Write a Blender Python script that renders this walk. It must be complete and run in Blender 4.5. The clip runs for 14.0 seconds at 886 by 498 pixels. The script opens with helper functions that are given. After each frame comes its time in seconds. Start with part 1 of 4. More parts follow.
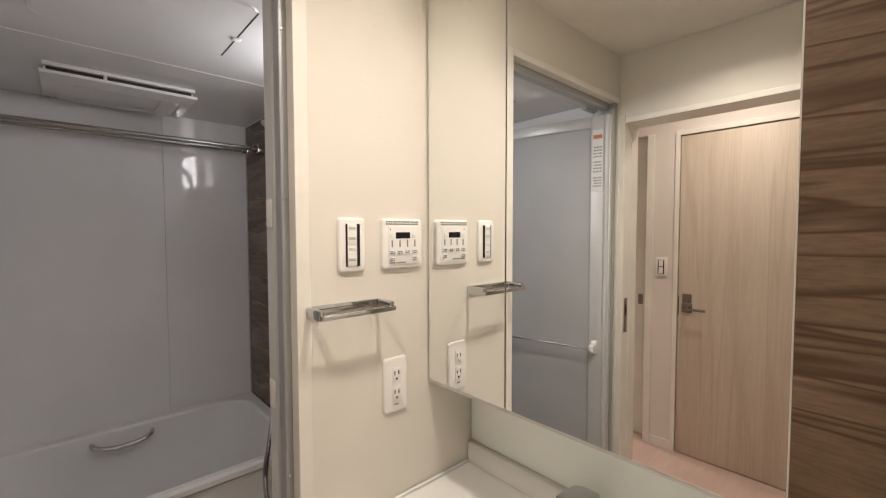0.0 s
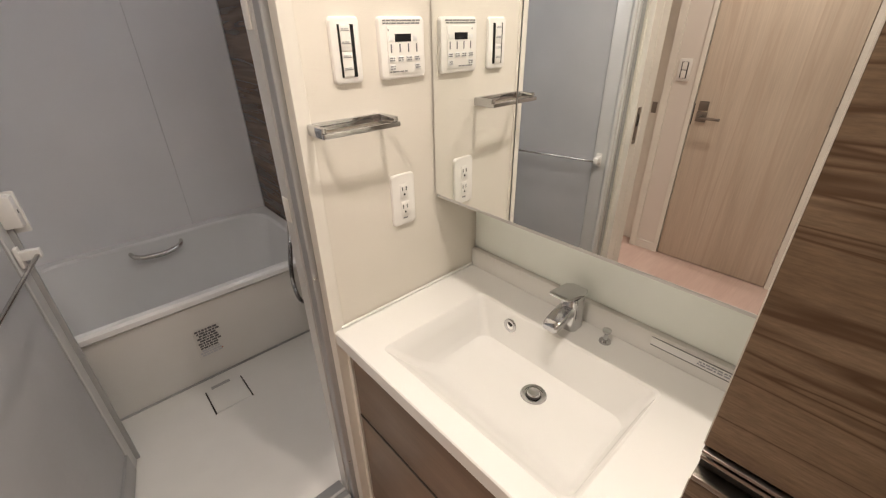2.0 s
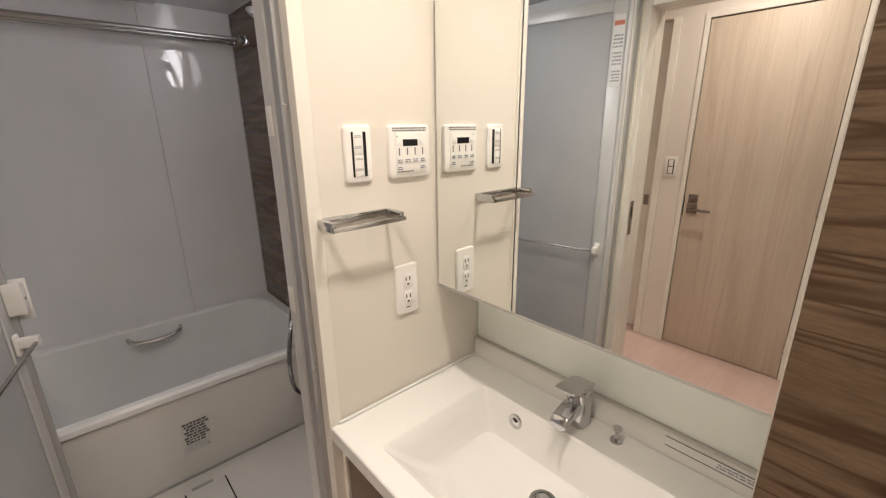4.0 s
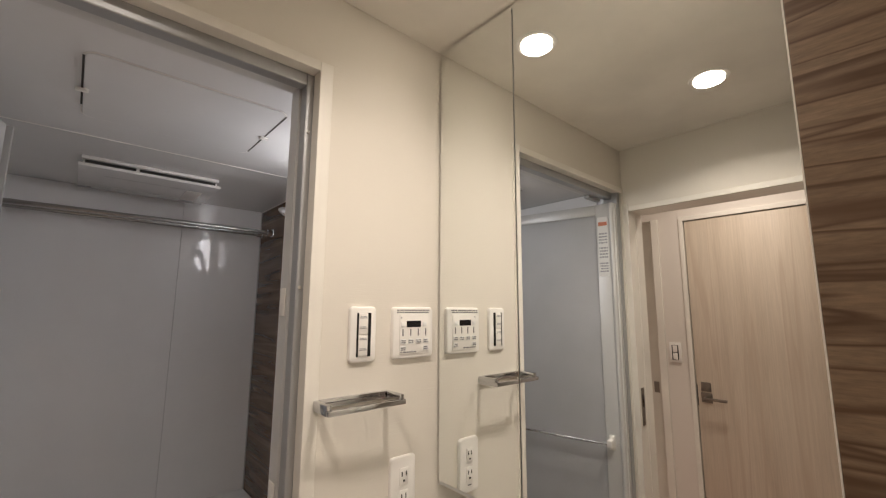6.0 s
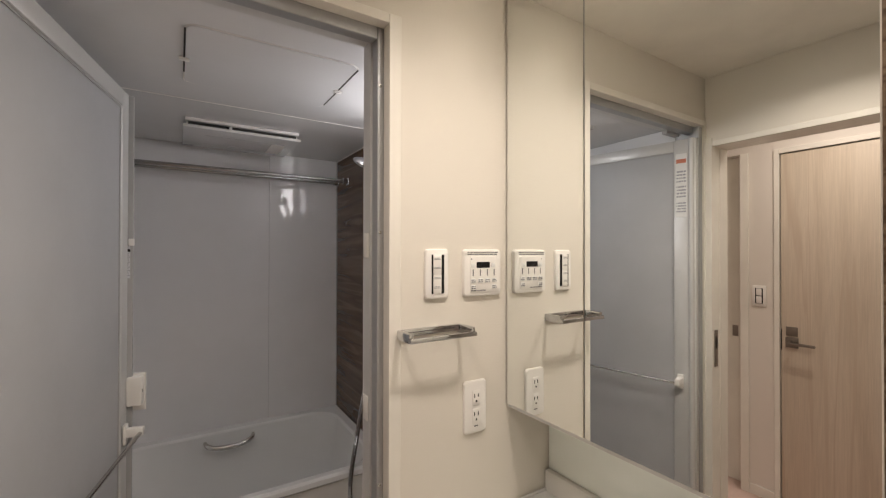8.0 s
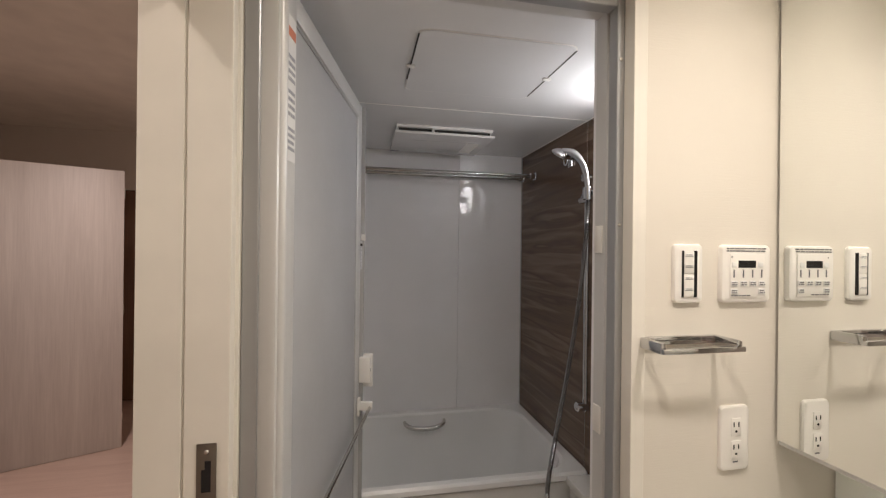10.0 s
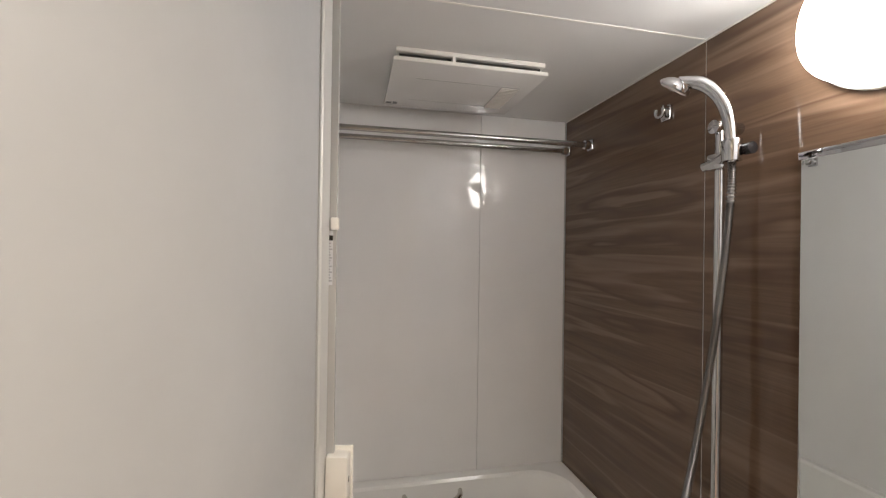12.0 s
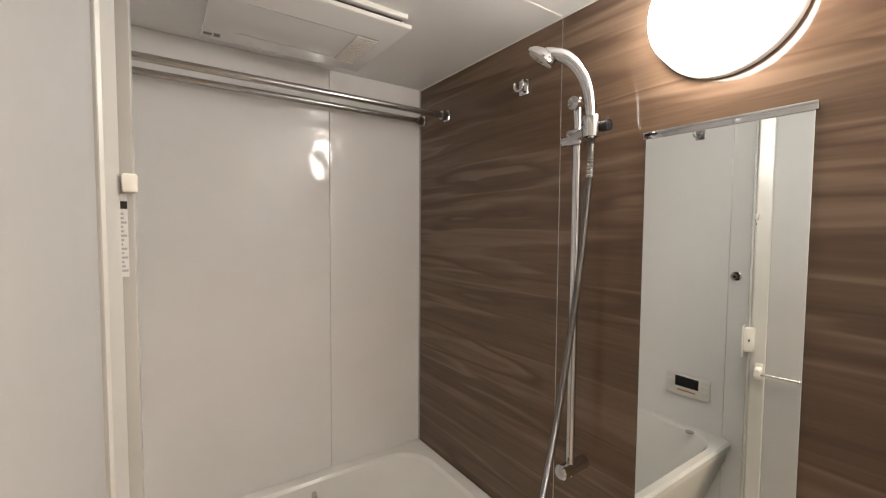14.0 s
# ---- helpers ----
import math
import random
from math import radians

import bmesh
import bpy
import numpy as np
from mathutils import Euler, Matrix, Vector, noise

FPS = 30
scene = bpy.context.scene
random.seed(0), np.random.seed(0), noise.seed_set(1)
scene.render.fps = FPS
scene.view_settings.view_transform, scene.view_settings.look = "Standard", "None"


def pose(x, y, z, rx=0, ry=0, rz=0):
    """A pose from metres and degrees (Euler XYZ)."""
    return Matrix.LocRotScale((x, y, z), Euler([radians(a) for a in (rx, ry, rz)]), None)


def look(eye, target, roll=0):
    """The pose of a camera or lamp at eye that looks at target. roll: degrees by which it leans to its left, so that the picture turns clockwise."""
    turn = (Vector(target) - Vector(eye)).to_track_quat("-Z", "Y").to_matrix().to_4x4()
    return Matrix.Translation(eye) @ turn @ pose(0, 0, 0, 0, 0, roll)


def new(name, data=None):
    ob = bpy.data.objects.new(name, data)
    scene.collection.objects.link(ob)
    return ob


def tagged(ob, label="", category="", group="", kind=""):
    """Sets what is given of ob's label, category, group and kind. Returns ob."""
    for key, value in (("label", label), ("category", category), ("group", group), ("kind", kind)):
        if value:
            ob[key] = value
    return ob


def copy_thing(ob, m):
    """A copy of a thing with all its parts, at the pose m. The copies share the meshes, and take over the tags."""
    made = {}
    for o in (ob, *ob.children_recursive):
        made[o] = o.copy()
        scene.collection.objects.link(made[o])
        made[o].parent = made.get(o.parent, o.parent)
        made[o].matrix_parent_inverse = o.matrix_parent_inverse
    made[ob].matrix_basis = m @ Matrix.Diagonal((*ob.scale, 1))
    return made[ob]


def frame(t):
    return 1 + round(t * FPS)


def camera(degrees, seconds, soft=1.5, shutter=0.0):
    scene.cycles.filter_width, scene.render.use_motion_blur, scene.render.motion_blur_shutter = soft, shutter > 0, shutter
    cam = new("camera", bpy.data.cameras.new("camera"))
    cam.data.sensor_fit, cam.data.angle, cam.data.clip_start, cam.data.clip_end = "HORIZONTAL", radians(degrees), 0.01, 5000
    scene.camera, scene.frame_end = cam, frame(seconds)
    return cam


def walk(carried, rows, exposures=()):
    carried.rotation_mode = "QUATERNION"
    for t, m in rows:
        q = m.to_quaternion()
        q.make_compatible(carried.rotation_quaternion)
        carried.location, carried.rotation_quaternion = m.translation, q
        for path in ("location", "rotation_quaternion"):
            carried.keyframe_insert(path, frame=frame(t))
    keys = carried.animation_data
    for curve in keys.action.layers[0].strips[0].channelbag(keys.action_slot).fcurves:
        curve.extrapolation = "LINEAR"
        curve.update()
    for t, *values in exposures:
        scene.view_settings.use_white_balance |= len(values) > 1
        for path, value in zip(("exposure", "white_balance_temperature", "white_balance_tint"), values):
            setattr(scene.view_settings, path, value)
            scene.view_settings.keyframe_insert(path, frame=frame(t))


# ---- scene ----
cam = camera(93.9, 14.0, soft=1.25)
W_DOWN, W_HALL, W_ROOM, G_BATH = 4.4, 10.0, 16.0, 14.0
EXPOSURES = [(0.0, -0.02, 6330, 14), (1.5, 0.12, 6330, 14), (2.2, 0.18, 6330, 14), (4.3, 0.10, 6330, 14), (5.0, -0.05, 6330, 14), (6.0, -0.28, 6330, 14),
             (7.0, -0.22, 6330, 14), (9.0, -0.15, 6330, 14), (11.3, 0.38, 6250, 11), (12.2, 0.80, 6800, 11), (14.0, 1.03, 7050, 11)]
PATH = [
    (0, (-0.731, -0.845, 1.481), (0.616, 0.631, 1.393), -0.1),
    (0.5, (-0.731, -0.844, 1.481), (0.602, 0.623, 1.213), -0.3),
    (1, (-0.731, -0.836, 1.483), (0.573, 0.599, 0.992), -0.5),
    (1.5, (-0.731, -0.831, 1.485), (0.517, 0.549, 0.752), -0.7),
    (2, (-0.729, -0.825, 1.487), (0.45, 0.488, 0.545), -1.0),
    (2.2, (-0.733, -0.824, 1.489), (0.43, 0.465, 0.495), -1.2),
    (4.3, (-0.738, -0.829, 1.507), (0.567, 0.631, 1.099), -0.5),
    (4.5, (-0.739, -0.834, 1.505), (0.576, 0.644, 1.216), -0.4),
    (5, (-0.744, -0.837, 1.506), (0.587, 0.655, 1.486), -0.1),
    (5.5, (-0.745, -0.835, 1.503), (0.576, 0.651, 1.714), 0.1),
    (6, (-0.747, -0.84, 1.505), (0.568, 0.639, 1.795), 0.3),
    (6.5, (-0.746, -0.844, 1.507), (0.57, 0.648, 1.719), 0.2),
    (7, (-0.746, -0.846, 1.508), (0.547, 0.675, 1.623), 0.0),
    (7.5, (-0.754, -0.864, 1.507), (0.464, 0.721, 1.549), 0.0),
    (8, (-0.791, -0.885, 1.504), (0.285, 0.8, 1.518), 0.1),
    (8.5, (-0.826, -0.903, 1.503), (0.071, 0.885, 1.506), 0.1),
    (9, (-0.875, -0.899, 1.497), (-0.184, 0.978, 1.503), 0.2),
    (9.2, (-0.896, -0.891, 1.496), (-0.284, 1.014, 1.502), 0.3),
    (11.3, (-0.928, -0.277, 1.472), (-0.649, 1.703, 1.477), 0.9),
    (11.5, (-0.911, -0.19, 1.467), (-0.616, 1.788, 1.478), 0.7),
    (12, (-0.882, -0.064, 1.488), (-0.455, 1.89, 1.492), 0.8),
    (12.5, (-0.866, 0.025, 1.485), (-0.236, 1.923, 1.49), 0.7),
    (13, (-0.88, 0.075, 1.491), (-0.039, 1.89, 1.498), 0.7),
    (13.5, (-0.893, 0.097, 1.478), (0.129, 1.815, 1.457), 0.6),
    (14, (-0.887, 0.093, 1.482), (0.244, 1.739, 1.382), 0.4),
]
walk(cam, [(t, look(eye, target, roll)) for t, eye, target, roll in PATH], EXPOSURES)

# ---- world and lamps ----
world = bpy.data.worlds.new("dim_interior")
world.use_nodes = True
world.node_tree.nodes["Background"].inputs[0].default_value = (0.05, 0.05, 0.055, 1)
world.node_tree.nodes["Background"].inputs[1].default_value = 0.3
scene.world = world


def disc_lamp(name, x, y, z, size, watts, colour, spread=150):
    data = bpy.data.lights.new(name, "AREA")
    data.shape, data.size, data.energy, data.color = "DISK", size, watts, colour
    data.spread = radians(spread)
    ob = new(name, data)
    ob.location = (x, y, z)
    return ob


WARM = (1.0, 0.885, 0.74)
disc_lamp("downlight_beam", -0.193, -0.215, 2.234, 0.085, 0.10 * W_DOWN, WARM, 120)
disc_lamp("downlight_beam", -0.224, -0.545, 2.234, 0.085, W_DOWN, WARM, 140)
disc_lamp("downlight_beam", -0.744, -0.483, 2.234, 0.085, W_DOWN, WARM, 140)
disc_lamp("unseen_hall_beam", -1.75, -0.25, 2.57, 0.10, W_HALL, (1.0, 0.86, 0.72))
# Added lamp, out of view and without fixture, brightening the room past the hall.
disc_lamp("unseen_hall_beam", -2.4, 1.7, 2.57, 0.10, W_ROOM, (1.0, 0.80, 0.70))


# ---- materials ----
def shader(name, colour, rough=0.5, metal=0.0, spec=0.5):
    m = bpy.data.materials.new(name)
    m.use_nodes = True
    b = m.node_tree.nodes["Principled BSDF"]
    b.inputs["Base Color"].default_value = (*colour, 1)
    b.inputs["Roughness"].default_value = rough
    b.inputs["Metallic"].default_value = metal
    b.inputs["Specular IOR Level"].default_value = spec
    return m, m.node_tree, b


def coords(nt, scale, turn=(0, 0, 0)):
    tc = nt.nodes.new("ShaderNodeTexCoord")
    mp = nt.nodes.new("ShaderNodeMapping")
    mp.inputs["Scale"].default_value = scale
    mp.inputs["Rotation"].default_value = turn
    nt.links.new(tc.outputs["Object"], mp.inputs["Vector"])
    return mp.outputs["Vector"]


def noise_tex(nt, vector, scale, detail=4.0, rough=0.5, distort=0.0):
    n = nt.nodes.new("ShaderNodeTexNoise")
    n.inputs["Scale"].default_value, n.inputs["Detail"].default_value = scale, detail
    n.inputs["Roughness"].default_value, n.inputs["Distortion"].default_value = rough, distort
    nt.links.new(vector, n.inputs["Vector"])
    return n.outputs["Fac"]


def ramp(nt, fac, stops):
    r = nt.nodes.new("ShaderNodeValToRGB")
    while len(r.color_ramp.elements) < len(stops):
        r.color_ramp.elements.new(0.5)
    for e, (p, c) in zip(r.color_ramp.elements, stops):
        e.position, e.color = p, (*c, 1)
    nt.links.new(fac, r.inputs["Fac"])
    return r.outputs["Color"]


def mix(nt, a, b, fac, mode="MIX"):
    n = nt.nodes.new("ShaderNodeMix")
    n.data_type, n.blend_type = "RGBA", mode
    for sock, v in (("Factor", fac), ("A", a), ("B", b)):
        s = [i for i in n.inputs if i.name == sock and i.type == ("VALUE" if sock == "Factor" else "RGBA")][0]
        if isinstance(v, (int, float)):
            s.default_value = v
        elif isinstance(v, tuple):
            s.default_value = (*v, 1)
        else:
            nt.links.new(v, s)
    return [o for o in n.outputs if o.type == "RGBA"][0]


def relief(nt, b, height, strength, distance=0.001):
    n = nt.nodes.new("ShaderNodeBump")
    n.inputs["Strength"].default_value, n.inputs["Distance"].default_value = strength, distance
    nt.links.new(height, n.inputs["Height"])
    nt.links.new(n.outputs["Normal"], b.inputs["Normal"])


def plain(name, colour, rough=0.4, metal=0.0, vary=0.06, bump=0.05, spec=0.5):
    """Paint, plastic or metal with faint mottling and uneven gloss."""
    m, nt, b = shader(name, colour, rough, metal, spec)
    f = noise_tex(nt, coords(nt, (1, 1, 1)), 5, 5)
    dark = tuple(c * (1 - vary) for c in colour)
    lite = tuple(min(1, c * (1 + vary)) for c in colour)
    nt.links.new(ramp(nt, f, [(0.3, dark), (0.7, lite)]), b.inputs["Base Color"])
    g = noise_tex(nt, coords(nt, (1, 1, 1)), 60, 3)
    mr = nt.nodes.new("ShaderNodeMapRange")
    mr.inputs["To Min"].default_value, mr.inputs["To Max"].default_value = rough * 0.85, min(1, rough * 1.15)
    nt.links.new(g, mr.inputs["Value"])
    nt.links.new(mr.outputs["Result"], b.inputs["Roughness"])
    if bump:
        relief(nt, b, g, bump, 0.0006)
    return m


def wallpaper(name, colour):
    m, nt, b = shader(name, colour, 0.75, 0, 0.25)
    big = noise_tex(nt, coords(nt, (1, 1, 1)), 2.2, 4)
    nt.links.new(ramp(nt, big, [(0.3, tuple(c * 0.96 for c in colour)), (0.7, colour)]), b.inputs["Base Color"])
    weave = noise_tex(nt, coords(nt, (22, 22, 260)), 1.0, 3, 0.6, 0.5)
    fine = noise_tex(nt, coords(nt, (1, 1, 1)), 420, 2)
    relief(nt, b, mix(nt, weave, fine, 0.3), 0.45, 0.0011)
    return m


def wood(name, stops, scale, rough, fine_scale, contrast=0.5, distort=0.8, streaks=()):
    m, nt, b = shader(name, stops[0][1], rough, 0, 0.5)
    f = noise_tex(nt, coords(nt, scale), 1.0, 9, 0.62, distort)
    base = ramp(nt, f, stops)
    g = noise_tex(nt, coords(nt, fine_scale), 1.0, 4, 0.65, 0.2)
    grain = ramp(nt, g, [(0.3, (1 - contrast,) * 3), (0.65, (1, 1, 1))])
    col = mix(nt, base, grain, 1.0, "MULTIPLY")
    for sc, at, half, tone in streaks:
        v = noise_tex(nt, coords(nt, sc), 1.0, 3, 0.45, 0.35)
        col = mix(nt, col, tone, ramp(nt, v, [(at - half, (0, 0, 0)), (at - half * 0.2, (1, 1, 1)), (at, (1, 1, 1)), (at + half * 1.6, (0, 0, 0))]))
    nt.links.new(col, b.inputs["Base Color"])
    relief(nt, b, g, 0.06, 0.0006)
    return m


def glowing(name, colour, strength):
    m, nt, b = shader(name, (0.9, 0.9, 0.88), 0.3)
    b.inputs["Emission Color"].default_value = (*colour, 1)
    b.inputs["Emission Strength"].default_value = strength
    return m


CREAM = wallpaper("cream_wallpaper", (0.755, 0.715, 0.64))
CEIL = plain("ceiling_paper", (0.80, 0.765, 0.69), 0.8, bump=0.1)
TRIM = plain("white_trim", (0.80, 0.77, 0.70), 0.35)
HALLW = wallpaper("hall_wallpaper", (0.76, 0.71, 0.65))
BATHW = plain("bath_wall_panel", (0.90, 0.895, 0.90), 0.045, vary=0.015, bump=0.003)
BATHC = plain("bath_ceiling_panel", (0.78, 0.78, 0.78), 0.16, vary=0.02, bump=0.02)
BATHF = plain("bath_floor_resin", (0.80, 0.79, 0.76), 0.42, vary=0.03, bump=0.35)
TUBM = plain("tub_gloss_white", (0.88, 0.88, 0.87), 0.12, vary=0.01, bump=0.0)
APRON = plain("apron_white", (0.86, 0.85, 0.82), 0.25, vary=0.015)
CERAMIC = plain("basin_white", (0.79, 0.785, 0.76), 0.16, vary=0.01, bump=0.0)
PLASTIC = plain("white_plastic", (0.84, 0.82, 0.78), 0.32, vary=0.01, bump=0.02)
GREYP = plain("grey_plastic", (0.42, 0.42, 0.42), 0.4)
BLACK = plain("black_plastic", (0.012, 0.012, 0.014), 0.25)
DARK = plain("dark_gap", (0.03, 0.026, 0.022), 0.7)
INK = plain("grey_ink", (0.16, 0.16, 0.17), 0.6)
REDINK = plain("red_ink", (0.58, 0.20, 0.12), 0.6)
PAPER = plain("paper_label", (0.78, 0.78, 0.77), 0.6)
FADED = plain("faded_ink", (0.34, 0.35, 0.38), 0.6)
FAINT = plain("silver_label", (0.62, 0.63, 0.66), 0.4)
CHROME = plain("chrome", (0.58, 0.58, 0.59), 0.045, 1.0, vary=0.02, bump=0.0)
STEEL = plain("satin_steel", (0.60, 0.58, 0.55), 0.24, 1.0, vary=0.05, bump=0.02)
BRONZE = plain("dark_bronze_steel", (0.26, 0.235, 0.21), 0.32, 1.0, vary=0.05, bump=0.02)
HOSE = plain("ribbed_steel", (0.46, 0.45, 0.44), 0.25, 1.0, vary=0.05, bump=0.0)
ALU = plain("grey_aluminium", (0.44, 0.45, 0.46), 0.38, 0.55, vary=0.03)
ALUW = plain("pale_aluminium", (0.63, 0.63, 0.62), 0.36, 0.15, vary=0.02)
ACRYL = plain("frosted_grey_panel", (0.455, 0.462, 0.475), 0.45, vary=0.04, bump=0.12)
SILVER = shader("mirror_silver", (0.93, 0.95, 0.94), 0.0, 1.0)[0]
BATHSILVER = shader("bath_mirror_silver", (0.88, 0.91, 0.90), 0.01, 1.0)[0]
BACKG = plain("pale_green_glass", (0.92, 0.97, 0.93), 0.22, vary=0.02, bump=0.0)
PINKF = wood("pale_pink_floor", [(0.3, (0.55, 0.40, 0.34)), (0.7, (0.66, 0.51, 0.44))], (1.0, 9, 9), 0.4, (6, 160, 160), 0.12)
HDOOR = wood("pale_oak_door", [(0.25, (0.52, 0.43, 0.335)), (0.5, (0.62, 0.53, 0.425)), (0.75, (0.67, 0.58, 0.475))],
             (9, 9, 0.7), 0.5, (150, 150, 5), 0.14, 0.5, [((10, 10, 0.35), 0.56, 0.03, (0.535, 0.44, 0.345))])
WDOOR = wood("whitewashed_door", [(0.3, (0.55, 0.51, 0.48)), (0.7, (0.66, 0.62, 0.58))], (9, 9, 0.7), 0.5, (120, 120, 4), 0.1)
BDOOR = wood("dark_oak_door", [(0.3, (0.16, 0.085, 0.05)), (0.7, (0.22, 0.12, 0.07))], (9, 9, 0.7), 0.5, (120, 120, 4), 0.2)
BATHWOOD = wood("walnut_wall_panel", [(0.26, (0.105, 0.063, 0.040)), (0.46, (0.140, 0.086, 0.055)), (0.58, (0.165, 0.104, 0.068)), (0.78, (0.21, 0.136, 0.091))],
                (2.0, 0.8, 9), 0.07, (20, 5, 170), 0.22, 0.4, [((2, 0.7, 13), 0.54, 0.05, (0.195, 0.127, 0.086)), ((2.3, 0.7, 8), 0.44, 0.035, (0.105, 0.062, 0.040))])
TOWERWOOD = wood("walnut_cabinet_front", [(0.28, (0.165, 0.104, 0.060)), (0.46, (0.225, 0.150, 0.091)), (0.58, (0.262, 0.180, 0.113)), (0.76, (0.325, 0.232, 0.152))],
                 (2, 1.7, 20), 0.42, (60, 50, 420), 0.36, 0.5, [((2, 0.9, 15), 0.50, 0.012, (0.085, 0.045, 0.022)), ((2.6, 1.1, 11), 0.57, 0.016, (0.098, 0.054, 0.028)), ((1.7, 0.8, 18), 0.43, 0.014, (0.105, 0.058, 0.030))])
VANWOOD = wood("taupe_drawer_front", [(0.3, (0.17, 0.115, 0.075)), (0.7, (0.23, 0.16, 0.11))], (2, 2, 14), 0.4, (30, 10, 260), 0.2)
GLOW = glowing("lamp_glass_lit", (1.0, 0.98, 0.955), G_BATH)
DOWNGLOW = glowing("downlight_lens_lit", (1.0, 0.87, 0.68), 14)


# ---- mesh helpers ----
def box(bm, x0, x1, y0, y1, z0, z1, bevel=0.0, seg=2):
    vs = [bm.verts.new((x, y, z)) for x in (x0, x1) for y in (y0, y1) for z in (z0, z1)]
    fs = [bm.faces.new([vs[i] for i in f]) for f in
          ((0, 1, 3, 2), (4, 6, 7, 5), (0, 4, 5, 1), (2, 3, 7, 6), (0, 2, 6, 4), (1, 5, 7, 3))]
    if bevel:
        es = {e for f in fs for e in f.edges}
        bmesh.ops.bevel(bm, geom=list(es), offset=bevel, segments=seg, profile=0.5, affect="EDGES")
    return bm


def boxes(*specs, bevel=0.0):
    bm = bmesh.new()
    for s in specs:
        box(bm, *s, bevel=bevel)
    return bm


def loft(rings, cap0=True, cap1=True):
    """Rings of equal vertex count skinned one to the next."""
    bm = bmesh.new()
    vv = [[bm.verts.new(p) for p in r] for r in rings]
    n = len(vv[0])
    for a, b in zip(vv, vv[1:]):
        for i in range(n):
            bm.faces.new((a[i], a[(i + 1) % n], b[(i + 1) % n], b[i]))
    if cap0:
        bm.faces.new(vv[0][::-1])
    if cap1:
        bm.faces.new(vv[-1])
    bmesh.ops.recalc_face_normals(bm, faces=bm.faces)
    return bm


def rrect(x0, x1, y0, y1, r, k=6):
    """Corner points of a rounded rectangle, counter-clockwise."""
    pts = []
    for cx, cy, a in ((x1 - r, y1 - r, 0), (x0 + r, y1 - r, 90), (x0 + r, y0 + r, 180), (x1 - r, y0 + r, 270)):
        for i in range(k + 1):
            t = radians(a + 90 * i / k)
            pts.append((cx + r * math.cos(t), cy + r * math.sin(t)))
    return pts


def tube(points, radius, seg=12, smooth=4):
    """A round bar along a smooth line through points; radius may be a list."""
    pts, seg = [Vector(p) for p in points], max(seg, 8 if len(points) > 100 else 14)
    rad = radius if isinstance(radius, (list, tuple)) else [radius] * len(pts)
    if smooth and len(pts) > 2:
        fine, fr = [], []
        for i in range(len(pts) - 1):
            p0, p1, p2, p3 = pts[max(i - 1, 0)], pts[i], pts[i + 1], pts[min(i + 2, len(pts) - 1)]
            for s in range(smooth):
                t = s / smooth
                fine.append(0.5 * ((2 * p1) + (p2 - p0) * t + (2 * p0 - 5 * p1 + 4 * p2 - p3) * t * t + (3 * p1 - p0 - 3 * p2 + p3) * t ** 3))
                fr.append(rad[i] * (1 - t) + rad[i + 1] * t)
        pts, rad = fine + [pts[-1]], fr + [rad[-1]]
    rings, up = [], None
    for i, p in enumerate(pts):
        d = (pts[min(i + 1, len(pts) - 1)] - pts[max(i - 1, 0)]).normalized()
        if up is None:
            up = d.orthogonal().normalized()
        up = (up - d * up.dot(d)).normalized()
        side = d.cross(up)
        rings.append([p + rad[i] * (math.cos(2 * math.pi * k / seg) * up + math.sin(2 * math.pi * k / seg) * side) for k in range(seg)])
    return loft(rings)


def lathe(profile, centre, axis, seg=32):
    """Profile of (radius, height) turned round axis ('x', 'y' or 'z') at centre."""
    rings, seg = [], seg if seg == 3 else max(seg, 14)
    for r, h in profile:
        ring = []
        for k in range(seg):
            a = 2 * math.pi * k / seg
            u, v = max(r, 1e-4) * math.cos(a), max(r, 1e-4) * math.sin(a)
            ring.append(Vector(centre) + Vector({"x": (h, u, v), "y": (u, h, v), "z": (u, v, h)}[axis]))
        rings.append(ring)
    return loft(rings)


def finish(name, bm, material, smooth=False):
    bmesh.ops.recalc_face_normals(bm, faces=bm.faces)
    me = bpy.data.meshes.new(name)
    bm.to_mesh(me)
    bm.free()
    me.materials.append(material)
    if smooth:
        me.shade_smooth()
        me.set_sharp_from_angle(angle=radians(29))
    return new(name, me)


def setting(name, bm, material, label, category):
    return tagged(finish(name, bm, material), label, category, kind="structure")


def thing(name, x, y, z, label, category, group=""):
    ob = new(name)
    ob.location, ob.empty_display_size = (x, y, z), 0.05
    return tagged(ob, label, category, group)


def root_of(ob):
    m = Matrix.Translation(ob.location)
    return root_of(ob.parent) @ ob.matrix_parent_inverse @ m if ob.parent else m


def part(name, bm, material, parent, label="", smooth=True):
    ob = finish(name, bm, material, smooth)
    ob.parent = parent
    ob.matrix_parent_inverse = root_of(parent).inverted()
    if label:
        tagged(ob, label)
    return ob


# ---- plan (metres) ----
CEIL_Z, BATH_Z = 2.245, 2.051
WX, EX = -1.135, 0.160             # washroom west and east faces
WEST_OUT = -1.262                  # hall side of the west wall
BX0, BX1, BY0, BY1 = -1.09, 0.021, 0.12, 1.586   # bathroom inside
HX = -2.28                         # hall wall across from the washroom
HALL_Z = 2.59
LX = BX0                            # bathroom west face beyond the open door
FZ = 0.05                          # bathroom floor

